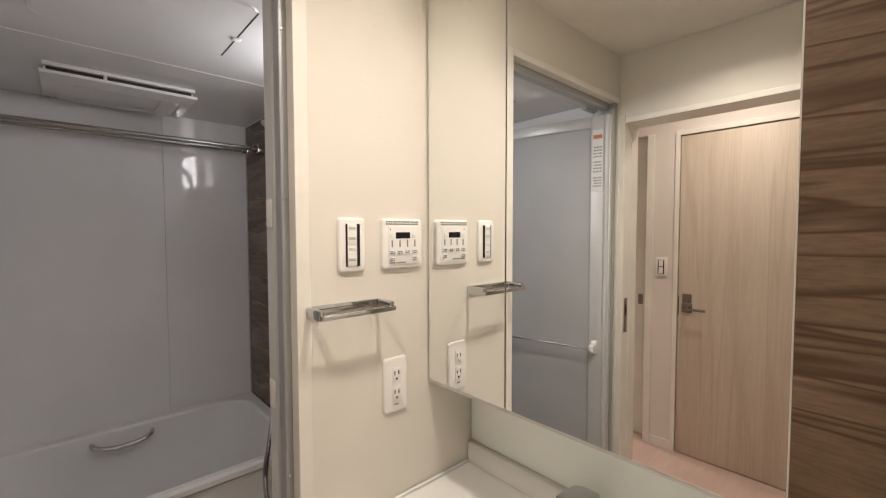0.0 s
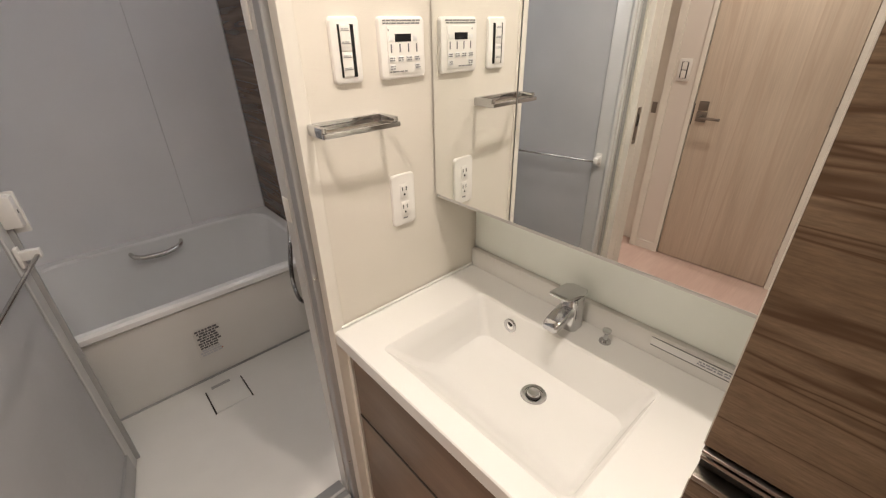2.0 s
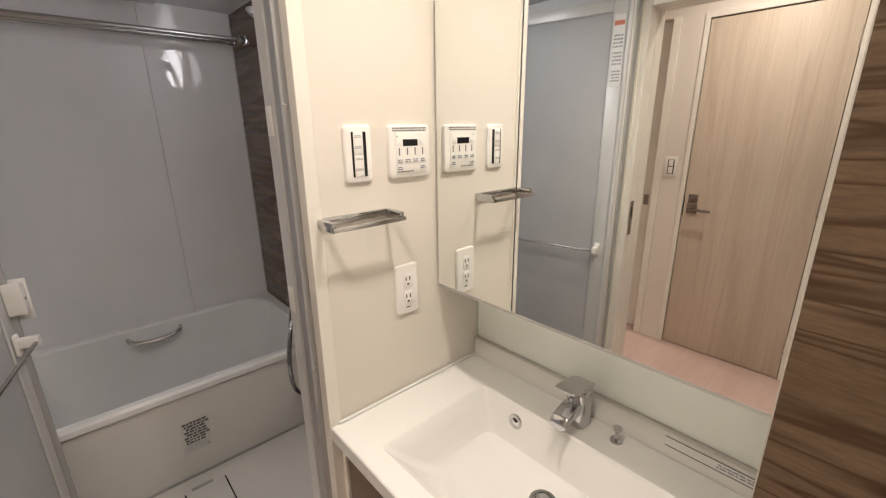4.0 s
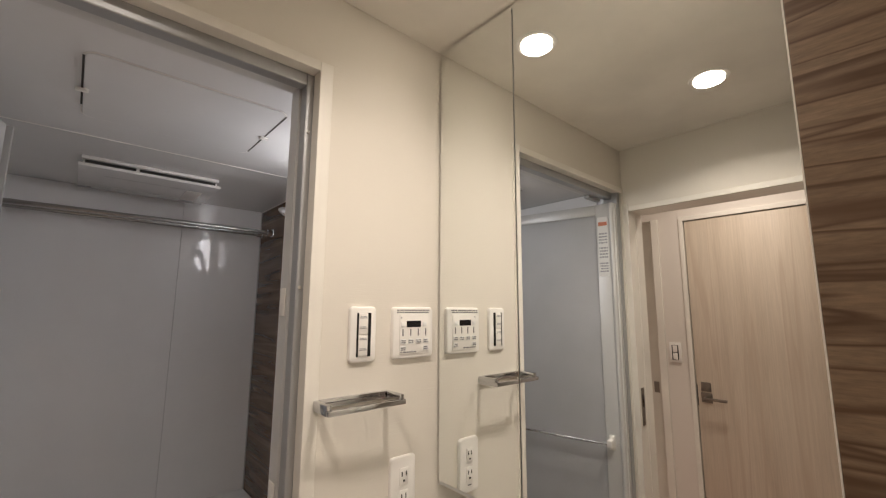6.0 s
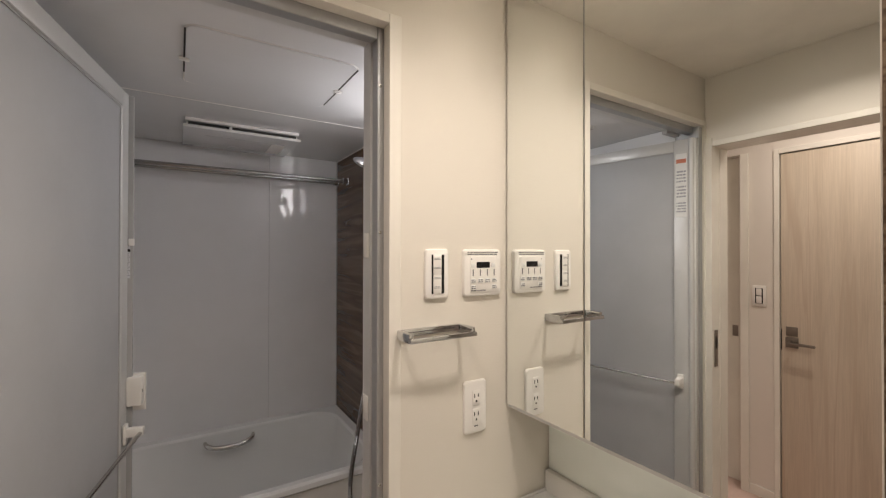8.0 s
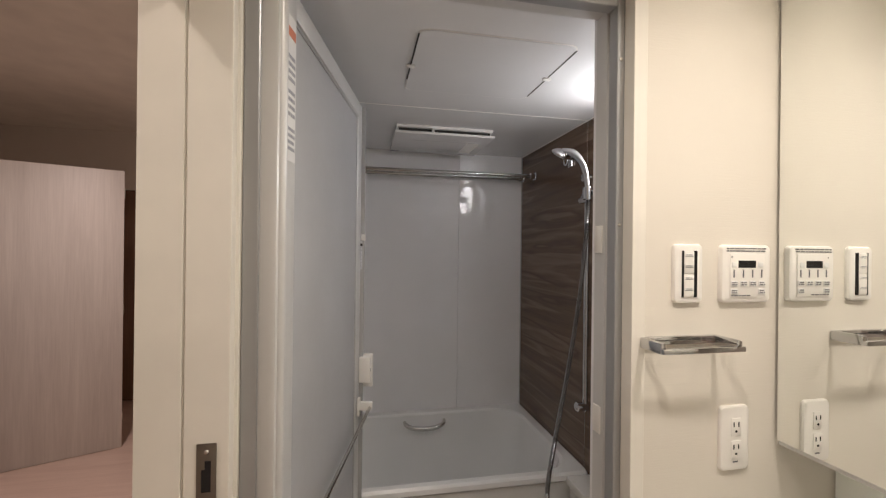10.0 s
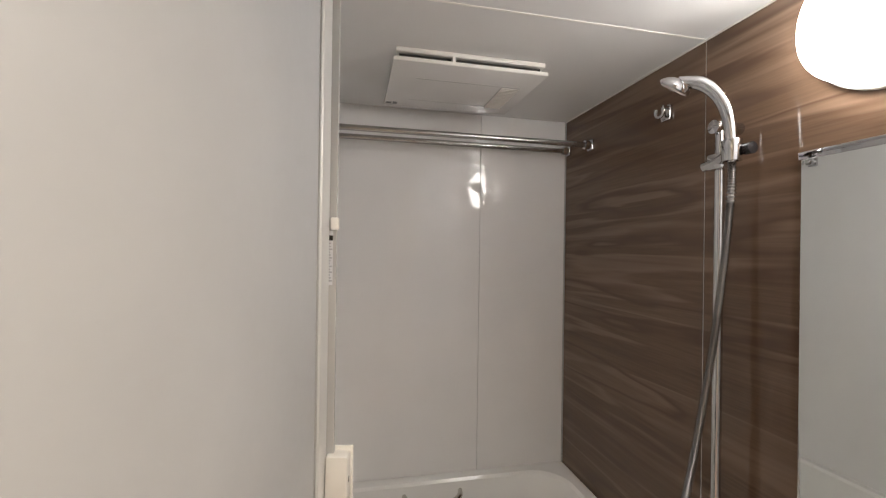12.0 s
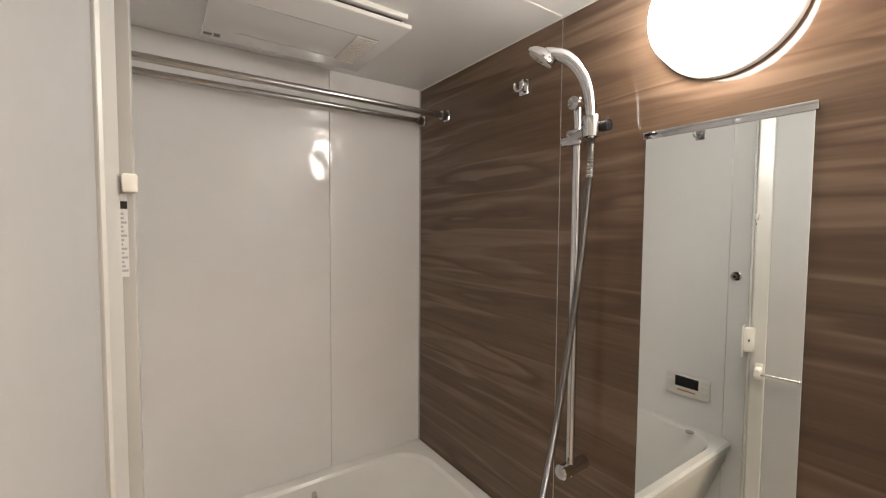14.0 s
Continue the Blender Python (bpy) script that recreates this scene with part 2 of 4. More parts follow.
# ---- large structure ----
setting("floor", boxes((-4.2, 0.30, -2.0, 0.0, -0.10, 0.0), (-4.2, -1.22, 0.0, 3.9, -0.10, 0.0)), PINKF,
        "pale pinkish wood-grain vinyl floor", "floor")
setting("ceiling_washroom", boxes((WX, EX, -1.80, 0.0, CEIL_Z, CEIL_Z + 0.08)), CEIL, "plain cream papered ceiling", "ceiling")
setting("ceiling_hall", boxes((-4.2, -1.22, -1.9, 3.9, HALL_Z, HALL_Z + 0.08)), CEIL, "plain off-white hall ceiling", "ceiling")
# wall between washroom and bath, with the bath doorway
setting("wall_north", boxes((-0.347, EX, 0.0, 0.10, 0.0, CEIL_Z), (-1.122, -0.347, 0.0, 0.10, 2.062, CEIL_Z), (-1.22, -1.122, 0.0, 0.10, 0.0, CEIL_Z)),
        CREAM, "cream textured wallpaper wall with the bath doorway", "wall")
setting("wall_east", boxes((EX, EX + 0.10, -1.80, 0.10, 0.0, CEIL_Z)), CREAM, "cream papered wall behind the washstand", "wall")
setting("wall_south", boxes((-1.125, EX, -1.90, -1.80, 0.0, CEIL_Z)), CREAM, "plain cream papered wall", "wall")
setting("wall_west", boxes((WEST_OUT, WX, -0.83, -0.002, 1.955, HALL_Z), (WEST_OUT, WX, -1.90, -0.83, 0.0, HALL_Z)),
        CREAM, "cream papered wall over the hall doorway", "wall")
setting("wall_hall_side", boxes((-1.262, -1.222, 0.0, 3.80, 0.0, HALL_Z)), HALLW, "off-white papered hall wall", "wall")
setting("wall_hall", boxes((HX - 0.10, HX, -1.90, -0.585, 0.0, HALL_Z), (HX - 0.10, HX, 0.145, 0.321, 0.0, HALL_Z), (HX - 0.10, HX, 0.321, 0.506, 2.13, HALL_Z), (HX - 0.10, HX, -0.585, 0.145, 2.125, HALL_Z)),
        HALLW, "off-white papered hall wall with a doorway", "wall")
setting("wall_hall_end", boxes((-4.2, WEST_OUT, -2.0, -1.90, 0.0, HALL_Z)), HALLW, "plain off-white hall end wall", "wall")
setting("wall_far", boxes((-4.2, -3.52, 3.72, 3.82, 0.0, HALL_Z), (-2.62, -1.222, 3.72, 3.82, 0.0, HALL_Z), (-3.52, -2.62, 3.72, 3.82, 2.03, HALL_Z)), HALLW,
        "off-white papered far wall with a brown door", "wall")
setting("wall_room_west", boxes((-4.3, -4.2, -2.0, 3.9, 0.0, HALL_Z)), HALLW, "plain off-white wall", "wall")

# bathroom shell
setting("bath_floor", boxes((-1.12, BX1, 0.10, BY1, -0.06, FZ)), BATHF, "white textured resin bathroom floor", "floor")
bc = boxes((BX0, BX1, BY0, 0.851, BATH_Z, BATH_Z + 0.04), (BX0, BX1, 0.855, BY1, BATH_Z, BATH_Z + 0.04), (BX0, BX1, 0.851, 0.855, BATH_Z + 0.004, BATH_Z + 0.04))
setting("ceiling_bath", bc, BATHC, "glossy white bathroom ceiling panels with a joint", "ceiling")
setting("bath_ceiling_joint", boxes((BX0, BX1, 0.8505, 0.8555, BATH_Z - 0.0015, BATH_Z + 0.003)), PLASTIC, "thin white ceiling joint bead", "trim")
back = setting("wall_bath_back", boxes((BX0 - 0.05, BX1 + 0.05, BY1 + 0.006, BY1 + 0.06, 0.0, BATH_Z + 0.05)), BATHW, "glossy white panelled bathroom wall", "wall")
for a, b in ((BX0, -0.368), (-0.3655, BX1)):
    part("panel", boxes((a, b, BY1, BY1 + 0.006, 0.0, BATH_Z), bevel=0.0008), BATHW, back, smooth=False)
side = setting("wall_bath_east", boxes((BX1 + 0.006, BX1 + 0.05, 0.10, BY1 + 0.006, 0.0, BATH_Z + 0.05)), GREYP, "dark walnut-look glossy bathroom wall", "wall")
for a, b in ((BY0 - 0.02, 0.8525), (0.8550, BY1)):
    part("panel", boxes((BX1, BX1 + 0.006, a, b, 0.0, BATH_Z), bevel=0.0008), BATHWOOD, side, "walnut-look laminate panel", smooth=False)
part("joint", boxes((BX1 + 0.0008, BX1 + 0.005, 0.8525, 0.8550, 0.0, BATH_Z)), STEEL, side, smooth=False)
west = setting("wall_bath_west", boxes((BX0 - 0.05, BX0 - 0.006, 0.10, BY1 + 0.006, 0.0, BATH_Z + 0.05)), BATHW, "glossy white panelled bathroom side wall", "wall")
for a, b in ((BY0 - 0.02, 0.8525), (0.8550, BY1)):
    part("panel", boxes((BX0 - 0.006, BX0, a, b, 0.0, BATH_Z), bevel=0.0008), BATHW, west, smooth=False)
setting("wall_bath_front", boxes((-0.392, BX1, 0.102, BY0, 0.0, BATH_Z), (-1.118, -0.392, 0.102, BY0, 2.035, BATH_Z)),
        BATHW, "glossy white bathroom wall round the doorway", "wall")
setting("bath_corner_bead", boxes((BX1 - 0.005, BX1, BY1 - 0.005, BY1 - 0.0005, 0.56, BATH_Z - 0.001)), GREYP, "thin corner bead", "trim")
setting("bath_ceiling_bead", boxes((BX1 - 0.004, BX1, BY0, BY1 - 0.006, BATH_Z - 0.004, BATH_Z - 0.0005)), PLASTIC, "thin white bead under the ceiling", "trim")

# bath doorway: pale casing, then the grey metal frame
cas = setting("trim_bath_doorway", boxes((-0.378, -0.347, -0.006, 0.0275, 0.0, 2.062), (-1.144, -1.122, -0.006, -0.0005, 0.0, 2.062), (-1.122, -0.3785, -0.006, 0.0275, 2.039, 2.062), bevel=0.0015),
              TRIM, "pale cream painted door casing", "trim")
fr = setting("bath_door_frame", boxes((-0.394, -0.3475, 0.028, 0.060, 0.0, 2.061), (-1.1215, -1.094, 0.003, 0.10, 0.0, 2.0385), (-1.094, -0.394, 0.028, 0.060, 2.012, 2.061), bevel=0.003),
             ALU, "grey aluminium bath door frame", "trim")
part("stop", boxes((-0.398, -0.3475, 0.0605, 0.100, 0.0, 2.028), (-1.093, -0.398, 0.0605, 0.100, 2.020, 2.034)), ALUW, fr, smooth=False)
for z in (0.25, 0.95, 1.55, 1.90):
    part("screw", lathe([(0.004, 0), (0.0035, -0.0015), (0.0, -0.002)], (-0.386, 0.028, z), "y", 10), STEEL, fr)
for z in (1.12, 1.52):
    part("strike", boxes((-0.4015, -0.3985, 0.068, 0.096, z - 0.03, z + 0.03), bevel=0.001), PLASTIC, fr, "white plastic strike")
part("gasket", boxes((-1.0938, -1.0890, 0.020, 0.060, 0.064, 1.985)), DARK, fr, smooth=False)
part("sill", boxes((-1.093, -0.399, 0.0, 0.125, 0.001, 0.060), bevel=0.004), ALU, fr, "grey metal sill")
part("sill_groove", boxes((-1.092, -0.400, 0.040, 0.052, 0.060, 0.063), (-1.092, -0.400, 0.075, 0.085, 0.060, 0.063)), ALUW, fr, smooth=False)

# washroom doorway to the hall: jamb boards, head, latch plate
jm = setting("trim_hall_doorway", boxes((-1.268, -1.200, -0.030, -0.002, 0.0, 1.985), (-1.196, -1.128, -0.030, -0.002, 0.0, 1.985), (-1.200, -1.196, -0.027, -0.002, 0.0, 1.985), bevel=0.0015),
             TRIM, "cream painted sliding-door jamb", "trim")
setting("trim_hall_head", boxes((-1.270, -1.131, -0.83, -0.031, 1.950, 1.972), bevel=0.002), TRIM, "cream painted doorway head", "trim")
plate = part("latch_plate", boxes((-1.176, -1.146, -0.0325, -0.0303, 1.022, 1.177), bevel=0.001), BRONZE, jm, "bronze-grey metal latch plate")
part("latch_slot", boxes((-1.168, -1.154, -0.0333, -0.0326, 1.099, 1.135), (-1.163, -1.154, -0.0333, -0.0326, 1.135, 1.149)), BLACK, jm, smooth=False)
for z in (1.035, 1.163):
    part("screw", lathe([(0.004, 0), (0.003, -0.0015), (0, -0.002)], (-1.161, -0.0326, z), "y", 10), STEEL, jm)

# hall: door frame, skirting, side doorway
setting("trim_hall_door", boxes((HX - 0.05, HX + 0.012, 0.118, 0.145, 0.0, 2.125), (HX - 0.05, HX + 0.012, -0.585, -0.557, 0.0, 2.125), (HX - 0.05, HX + 0.012, -0.557, 0.118, 2.096, 2.125), bevel=0.002),
        TRIM, "cream painted door frame", "trim")
setting("baseboard_hall", boxes((HX, HX + 0.010, 0.146, 0.275, 0.0, 0.06), (HX, HX + 0.010, -1.89, -0.586, 0.0, 0.06)), TRIM, "white skirting board", "baseboard")
sd = setting("trim_side_doorway", boxes((HX + 0.001, HX + 0.016, 0.276, 0.321, 0.0, 2.13), (HX - 0.10, HX - 0.085, 0.3215, 0.506, 0.0, 2.129), (HX - 0.085, HX + 0.016, 0.481, 0.506, 0.0, 2.129), bevel=0.002),
             TRIM, "cream painted doorway jamb", "trim")
part("strike_plate", boxes((HX - 0.0848, HX - 0.082, 0.372, 0.405, 0.950, 1.022), bevel=0.0008), BRONZE, sd, "small metal strike plate")


# ---- hall things ----
def hall_door():
    t = thing("door_1", HX, -0.2, 0.002, "closed pale oak-grain flush door with lever handle", "door")
    part("leaf", boxes((HX - 0.034, HX + 0.002, -0.552, 0.1125, 0.006, 2.0905), bevel=0.0015), HDOOR, t)
    part("shadow_gap", boxes((HX - 0.030, HX - 0.020, 0.1130, 0.1175, 0.006, 2.0955), (HX - 0.030, HX - 0.020, -0.552, 0.1130, 2.0910, 2.0955)), DARK, t, "dark gap round the leaf", smooth=False)
    h = part("lever_handle", boxes((HX + 0.002, HX + 0.010, 0.030, 0.090, 0.946, 1.006), bevel=0.002), BRONZE, t, "satin steel lever handle")
    part("lever", tube([(HX + 0.010, 0.060, 0.976), (HX + 0.046, 0.060, 0.976), (HX + 0.052, 0.048, 0.976), (HX + 0.052, -0.057, 0.976)], 0.0085, 10, 3), BRONZE, h)
    part("lock_plate", boxes((HX + 0.002, HX + 0.010, 0.033, 0.087, 1.014, 1.068), bevel=0.002), BRONZE, t, "square satin steel lock plate")
    part("latch_edge", boxes((HX + 0.0022, HX + 0.0045, 0.1085, 0.1122, 0.925, 1.05)), BLACK, t, smooth=False)
    for z in (0.22, 1.05, 1.90):
        part("hinge", lathe([(0.006, -0.05), (0.006, 0.05)], (HX + 0.004, -0.5545, z), "z", 10), STEEL, t)


hall_door()


def wall_switch(name, at, label):
    """A white plate with black-edged rockers on the hall wall."""
    x, y, z = at
    t = thing(name, x, y, z, label, "light switch")
    part("plate", boxes((x, x + 0.009, y - 0.037, y + 0.037, z - 0.064, z + 0.064), bevel=0.004), PLASTIC, t)
    part("surround", boxes((x + 0.009, x + 0.0105, y - 0.020, y + 0.020, z - 0.047, z + 0.047)), BLACK, t, smooth=False)
    for k in (-1, 1):
        part("rocker", boxes((x + 0.0105, x + 0.0135, y - 0.014, y + 0.014, z + k * 0.0235 - 0.0215, z + k * 0.0235 + 0.0215), bevel=0.001), PLASTIC, t)


wall_switch("light_switch", (HX, 0.221, 1.236), "white two-rocker light switch on the hall wall")


def far_doors():
    t = thing("door_2", -3.07, 3.72, 0.0, "closed dark brown wood-grain door in far wall", "door")
    part("leaf", boxes((-3.515, -2.625, 3.735, 3.77, 0.006, 2.025), bevel=0.002), BDOOR, t)
    o = thing("door_3", -2.655, 2.728, 0.0, "whitewashed wood-grain door standing open", "door")
    bm = boxes((-0.76, 0.0, -0.018, 0.018, 0.0, 2.045), bevel=0.004)
    m = Matrix.Translation((-2.655, 2.728, 0.002)) @ Matrix.Rotation(math.atan2(0.075, 0.159), 4, "Z")
    bm.transform(m)
    part("leaf", bm, WDOOR, o)
    for z in (0.22, 1.02, 1.88):
        hb = boxes((-0.002, 0.004, -0.014, 0.014, z - 0.04, z + 0.04))
        hb.transform(m)
        part("hinge", hb, STEEL, o)


far_doors()


# ---- washroom things ----
def downlight():
    t = thing("downlight", -0.193, -0.215, CEIL_Z, "round recessed ceiling downlight, lit warm white", "downlight", "washroom downlights")
    part("ring", lathe([(0.044, -0.001), (0.050, -0.004), (0.056, -0.003), (0.058, 0.0), (0.044, 0.0)], (-0.193, -0.215, CEIL_Z), "z", 36), PLASTIC, t)
    part("lens", lathe([(0.0, -0.002), (0.044, -0.002), (0.044, 0.0), (0.0, 0.0)], (-0.193, -0.215, CEIL_Z), "z", 36), DOWNGLOW, t, "glowing frosted lens")
    return t


first_light = downlight()
copy_thing(first_light, pose(-0.744, -0.483, CEIL_Z))
copy_thing(first_light, pose(-0.224, -0.545, CEIL_Z))


def plate_bm(x0, x1, z0, z1, deep, r=0.010):
    rings = []
    for inset, y in ((0, 0), (0, -deep * 0.5), (0.002, -deep * 0.85), (0.006, -deep)):
        rings.append([(px, y, pz) for px, pz in rrect(x0 + inset, x1 - inset, z0 + inset, z1 - inset, max(r - inset * 0.5, 0.002), 4)])
    return loft(rings)


def bars(x0, x1, z0, z1, y, n, seed, thick=0.0006):
    """Illegible print as rows of short bars."""
    rnd, bm = random.Random(seed), bmesh.new()
    step = (z1 - z0) / n
    for i in range(n):
        x = x0
        while x < x1 - 0.002:
            w = min(rnd.uniform(0.004, 0.012), x1 - x)
            box(bm, x, x + w, y - thick, y, z0 + step * (i + 0.25), z0 + step * (i + 0.75))
            x += w + rnd.uniform(0.0015, 0.003)
    return bm


def bath_switch():
    t = thing("light_switch", -0.25, 0.0, 1.45, "white two-rocker switch plate with black side bars", "light switch")
    part("plate", plate_bm(-0.282, -0.213, 1.387, 1.511, 0.010), PLASTIC, t)
    for x0, x1 in ((-0.2655, -0.2615), (-0.2375, -0.2295)):
        part("side_bar", boxes((x0, x1, -0.0118, -0.0099, 1.400, 1.497)), BLACK, t, smooth=False)
    for z in (1.4245, 1.4725):
        r = part("rocker", boxes((-0.2612, -0.2378, -0.0130, -0.0099, z - 0.0232, z + 0.0232), bevel=0.001), PLASTIC, t)
        for dz in (0.013, -0.010):
            part("lettering", boxes((-0.2595, -0.2400, -0.0134, -0.0129, z + dz - 0.0006, z + dz + 0.0006)), INK, r, smooth=False)
            part("caption", bars(-0.2585, -0.2430, z + dz + 0.0012, z + dz + 0.0048, -0.0131, 1, int(z * 999 + dz * 999)), FADED, r, smooth=False)


def heater_controller():
    t = thing("heater_controller", -0.107, 0.0, 1.45, "white bathroom heater control panel with dark display", "control panel")
    part("plate", plate_bm(-0.168, -0.043, 1.387, 1.511, 0.012), PLASTIC, t)
    part("face", boxes((-0.150, -0.062, -0.0142, -0.0118, 1.398, 1.492), bevel=0.0008), PLASTIC, t)
    part("display", boxes((-0.130, -0.086, -0.0150, -0.0141, 1.462, 1.4775)), BLACK, t, "dark display window", smooth=False)
    part("warning_strip", bars(-0.158, -0.056, 1.495, 1.506, -0.0122, 2, 4), INK, t, smooth=False)
    part("maker_mark", lathe([(0.003, 0.0), (0.0005, -0.0006)], (-0.146, -0.0142, 1.485), "y", 3), INK, t)
    for i in range(4):
        x = -0.141 + i * 0.0235
        part("indicator", boxes((x - 0.0016, x + 0.0016, -0.0149, -0.0141, 1.441, 1.458)), INK, t, smooth=False)
        for z in (1.428, 1.411):
            if z > 1.42 or i in (0, 3):
                b = part("button", boxes((x - 0.0080, x + 0.0080, -0.0160, -0.0141, z - 0.006, z + 0.006), bevel=0.0007), PAPER, t)
                part("lettering", bars(x - 0.0065, x + 0.0065, z - 0.0045, z + 0.0045, -0.0161, 2, i + 7), INK, b, smooth=False)
    for x in (-0.141, -0.0745):
        part("button", boxes((x - 0.006, x + 0.006, -0.0160, -0.0141, 1.463, 1.474), bevel=0.0007), PAPER, t)
    part("caption", bars(-0.148, -0.10, 1.400, 1.405, -0.0143, 1, 21), INK, t, smooth=False)


def outlet():
    t = thing("wall_outlet", -0.128, 0.0, 1.09, "white double power outlet on cream wall", "power outlet")
    part("plate", plate_bm(-0.164, -0.091, 1.026, 1.164, 0.009), PLASTIC, t)
    for z in (1.072, 1.120):
        s = part("socket", boxes((-0.1395, -0.1155, -0.0110, -0.0089, z - 0.019, z + 0.019), bevel=0.001), PLASTIC, t)
        for x in (-0.1335, -0.1215):
            part("slot", boxes((x - 0.0012, x + 0.0012, -0.0116, -0.0109, z + 0.001, z + 0.011)), BLACK, s, smooth=False)
        part("earth_hole", lathe([(0.0028, 0.0), (0.0026, -0.0006)], (-0.1275, -0.0110, z - 0.009), "y", 10), BLACK, s)
    part("lettering", boxes((-0.134, -0.121, -0.0096, -0.0089, 1.044, 1.047)), INK, t, smooth=False)


def towel_rail():
    t = thing("towel_rail", -0.235, 0.0, 1.305, "chrome rectangular towel rail on cream wall", "towel rail")
    z = 1.308
    for x in (-0.358, -0.184):
        part("arm", boxes((x, x + 0.012, -0.066, 0.0, z - 0.011, z + 0.011), bevel=0.003), CHROME, t)
    part("front_bar", boxes((-0.358, -0.172, -0.074, -0.062, z - 0.010, z + 0.001), bevel=0.0025), CHROME, t)
    part("back_bar", boxes((-0.346, -0.184, -0.012, -0.001, z - 0.006, z + 0.011), bevel=0.002), CHROME, t)


bath_switch(), heater_controller(), outlet(), towel_rail()


def mirror_cabinet():
    t = thing("mirror_cabinet", 0.07, -0.4, 1.083, "wall-hung white cabinet with frameless mirror doors", "mirror cabinet")
    part("body", boxes((0.012, 0.158, -0.785, -0.010, 1.090, 2.238), bevel=0.001), PLASTIC, t)
    for y0, y1 in ((-0.2665, -0.008), (-0.787, -0.2695)):
        d = part("door", boxes((-0.0135, 0.011, y0 + 0.001, y1 - 0.001, 1.084, 2.239)), ALUW, t, smooth=False)
        part("mirror", boxes((-0.0185, -0.0137, y0, y1, 1.083, 2.240), bevel=0.0008), SILVER, d, "clear silvered mirror", smooth=False)
    part("bottom_trim", boxes((-0.0145, 0.012, -0.787, -0.009, 1.0735, 1.0825), bevel=0.001), ALUW, t, "pale aluminium lower edge")


def washstand():
    t = thing("washstand", -0.1, -0.4, 0.0, "white basin washstand with taupe drawer fronts", "washstand")
    # top with the sunken basin, one sheet skinned from the rim inward
    top = [rrect(-0.375, 0.134, -0.793, -0.003, 0.004, 6), rrect(-0.372, 0.132, -0.791, -0.005, 0.005, 6), rrect(-0.320, 0.034, -0.667, -0.140, 0.016, 6),
           rrect(-0.315, 0.029, -0.661, -0.146, 0.018, 6), rrect(-0.285, 0.020, -0.648, -0.160, 0.022, 6), rrect(-0.236, 0.014, -0.634, -0.170, 0.028, 6), rrect(-0.208, 0.008, -0.622, -0.182, 0.034, 6), rrect(-0.180, -0.006, -0.604, -0.200, 0.036, 6), rrect(-0.13, -0.03, -0.56, -0.25, 0.03, 6)]
    zs = [0.793, 0.796, 0.796, 0.791, 0.756, 0.704, 0.684, 0.675, 0.672]
    rings = [[(px, py, z) for px, py in r] for r, z in zip(top, zs)]
    rings.insert(0, [(px, py, 0.758) for px, py in top[0]])
    part("basin_top", loft(rings, cap0=False), CERAMIC, t, "white moulded basin top")
    part("upstand", boxes((0.134, 0.158, -0.793, -0.003, 0.758, 0.856), bevel=0.005), CERAMIC, t)
    part("side_lip", boxes((-0.355, 0.133, -0.012, -0.003, 0.7962, 0.804), bevel=0.003), CERAMIC, t)
    part("side_panel", boxes((-0.352, 0.155, -0.022, -0.004, 0.0, 0.757)), TRIM, t, "pale cream side panel", smooth=False)
    part("carcass", boxes((-0.320, 0.155, -0.790, -0.024, 0.06, 0.655)), DARK, t, smooth=False)
    for z0, z1 in ((0.490, 0.730), (0.085, 0.482)):
        d = part("drawer_front", boxes((-0.348, -0.322, -0.789, -0.026, z0, z1), bevel=0.002), VANWOOD, t, "taupe wood-grain drawer front")
        part("drawer_edge", boxes((-0.349, -0.326, -0.789, -0.026, z1, z1 + 0.006)), DARK, d, smooth=False)
    part("kick_board", boxes((-0.30, -0.285, -0.79, -0.024, 0.0, 0.082)), VANWOOD, t, smooth=False)
    dr = part("drain", lathe([(0.033, 0.001), (0.031, 0.004), (0.024, 0.003), (0.022, -0.004), (0.0, -0.004)], (-0.069, -0.420, 0.672), "z", 28), CHROME, t, "chrome drain ring")
    part("plug", lathe([(0.0, 0.012), (0.014, 0.011), (0.017, 0.007), (0.016, 0.0)], (-0.069, -0.420, 0.672), "z", 24), CHROME, dr)
    part("drain_gap", lathe([(0.0195, 0.0035), (0.016, 0.0040)], (-0.069, -0.420, 0.672), "z", 24), DARK, dr)
    ov = part("overflow", lathe([(0.021, 0.0), (0.020, -0.005), (0.012, -0.004), (0.011, -0.001), (0.0, -0.001)], (0.0215, -0.266, 0.752), "x", 24), CHROME, t, "chrome overflow ring")
    part("overflow_hole", lathe([(0.0105, -0.0015), (0.0, -0.0025)], (0.0215, -0.266, 0.752), "x", 16), DARK, ov)
    part("pull_knob", lathe([(0.015, 0.0), (0.014, 0.004), (0.006, 0.007), (0.005, 0.024), (0.010, 0.030), (0.011, 0.036), (0.0, 0.039)], (0.096, -0.500, 0.796), "z", 20), CHROME, t, "small chrome pop-up knob")
    lb = part("notice_strip", boxes((0.1325, 0.1338, -0.770, -0.590, 0.823, 0.847)), PAPER, t, "grey-white printed notice strip", smooth=False)
    part("border", boxes((0.1318, 0.1325, -0.770, -0.590, 0.823, 0.825), (0.1318, 0.1325, -0.770, -0.590, 0.845, 0.847)), INK, lb, smooth=False)
    bm = bars(-0.765, -0.690, 0.829, 0.842, 0.0, 2, 5)
    bm.transform(Matrix(((0, 1, 0, 0.1324), (1, 0, 0, 0), (0, 0, 1, 0), (0, 0, 0, 1))))
    part("lettering", bm, FADED, lb, smooth=False)


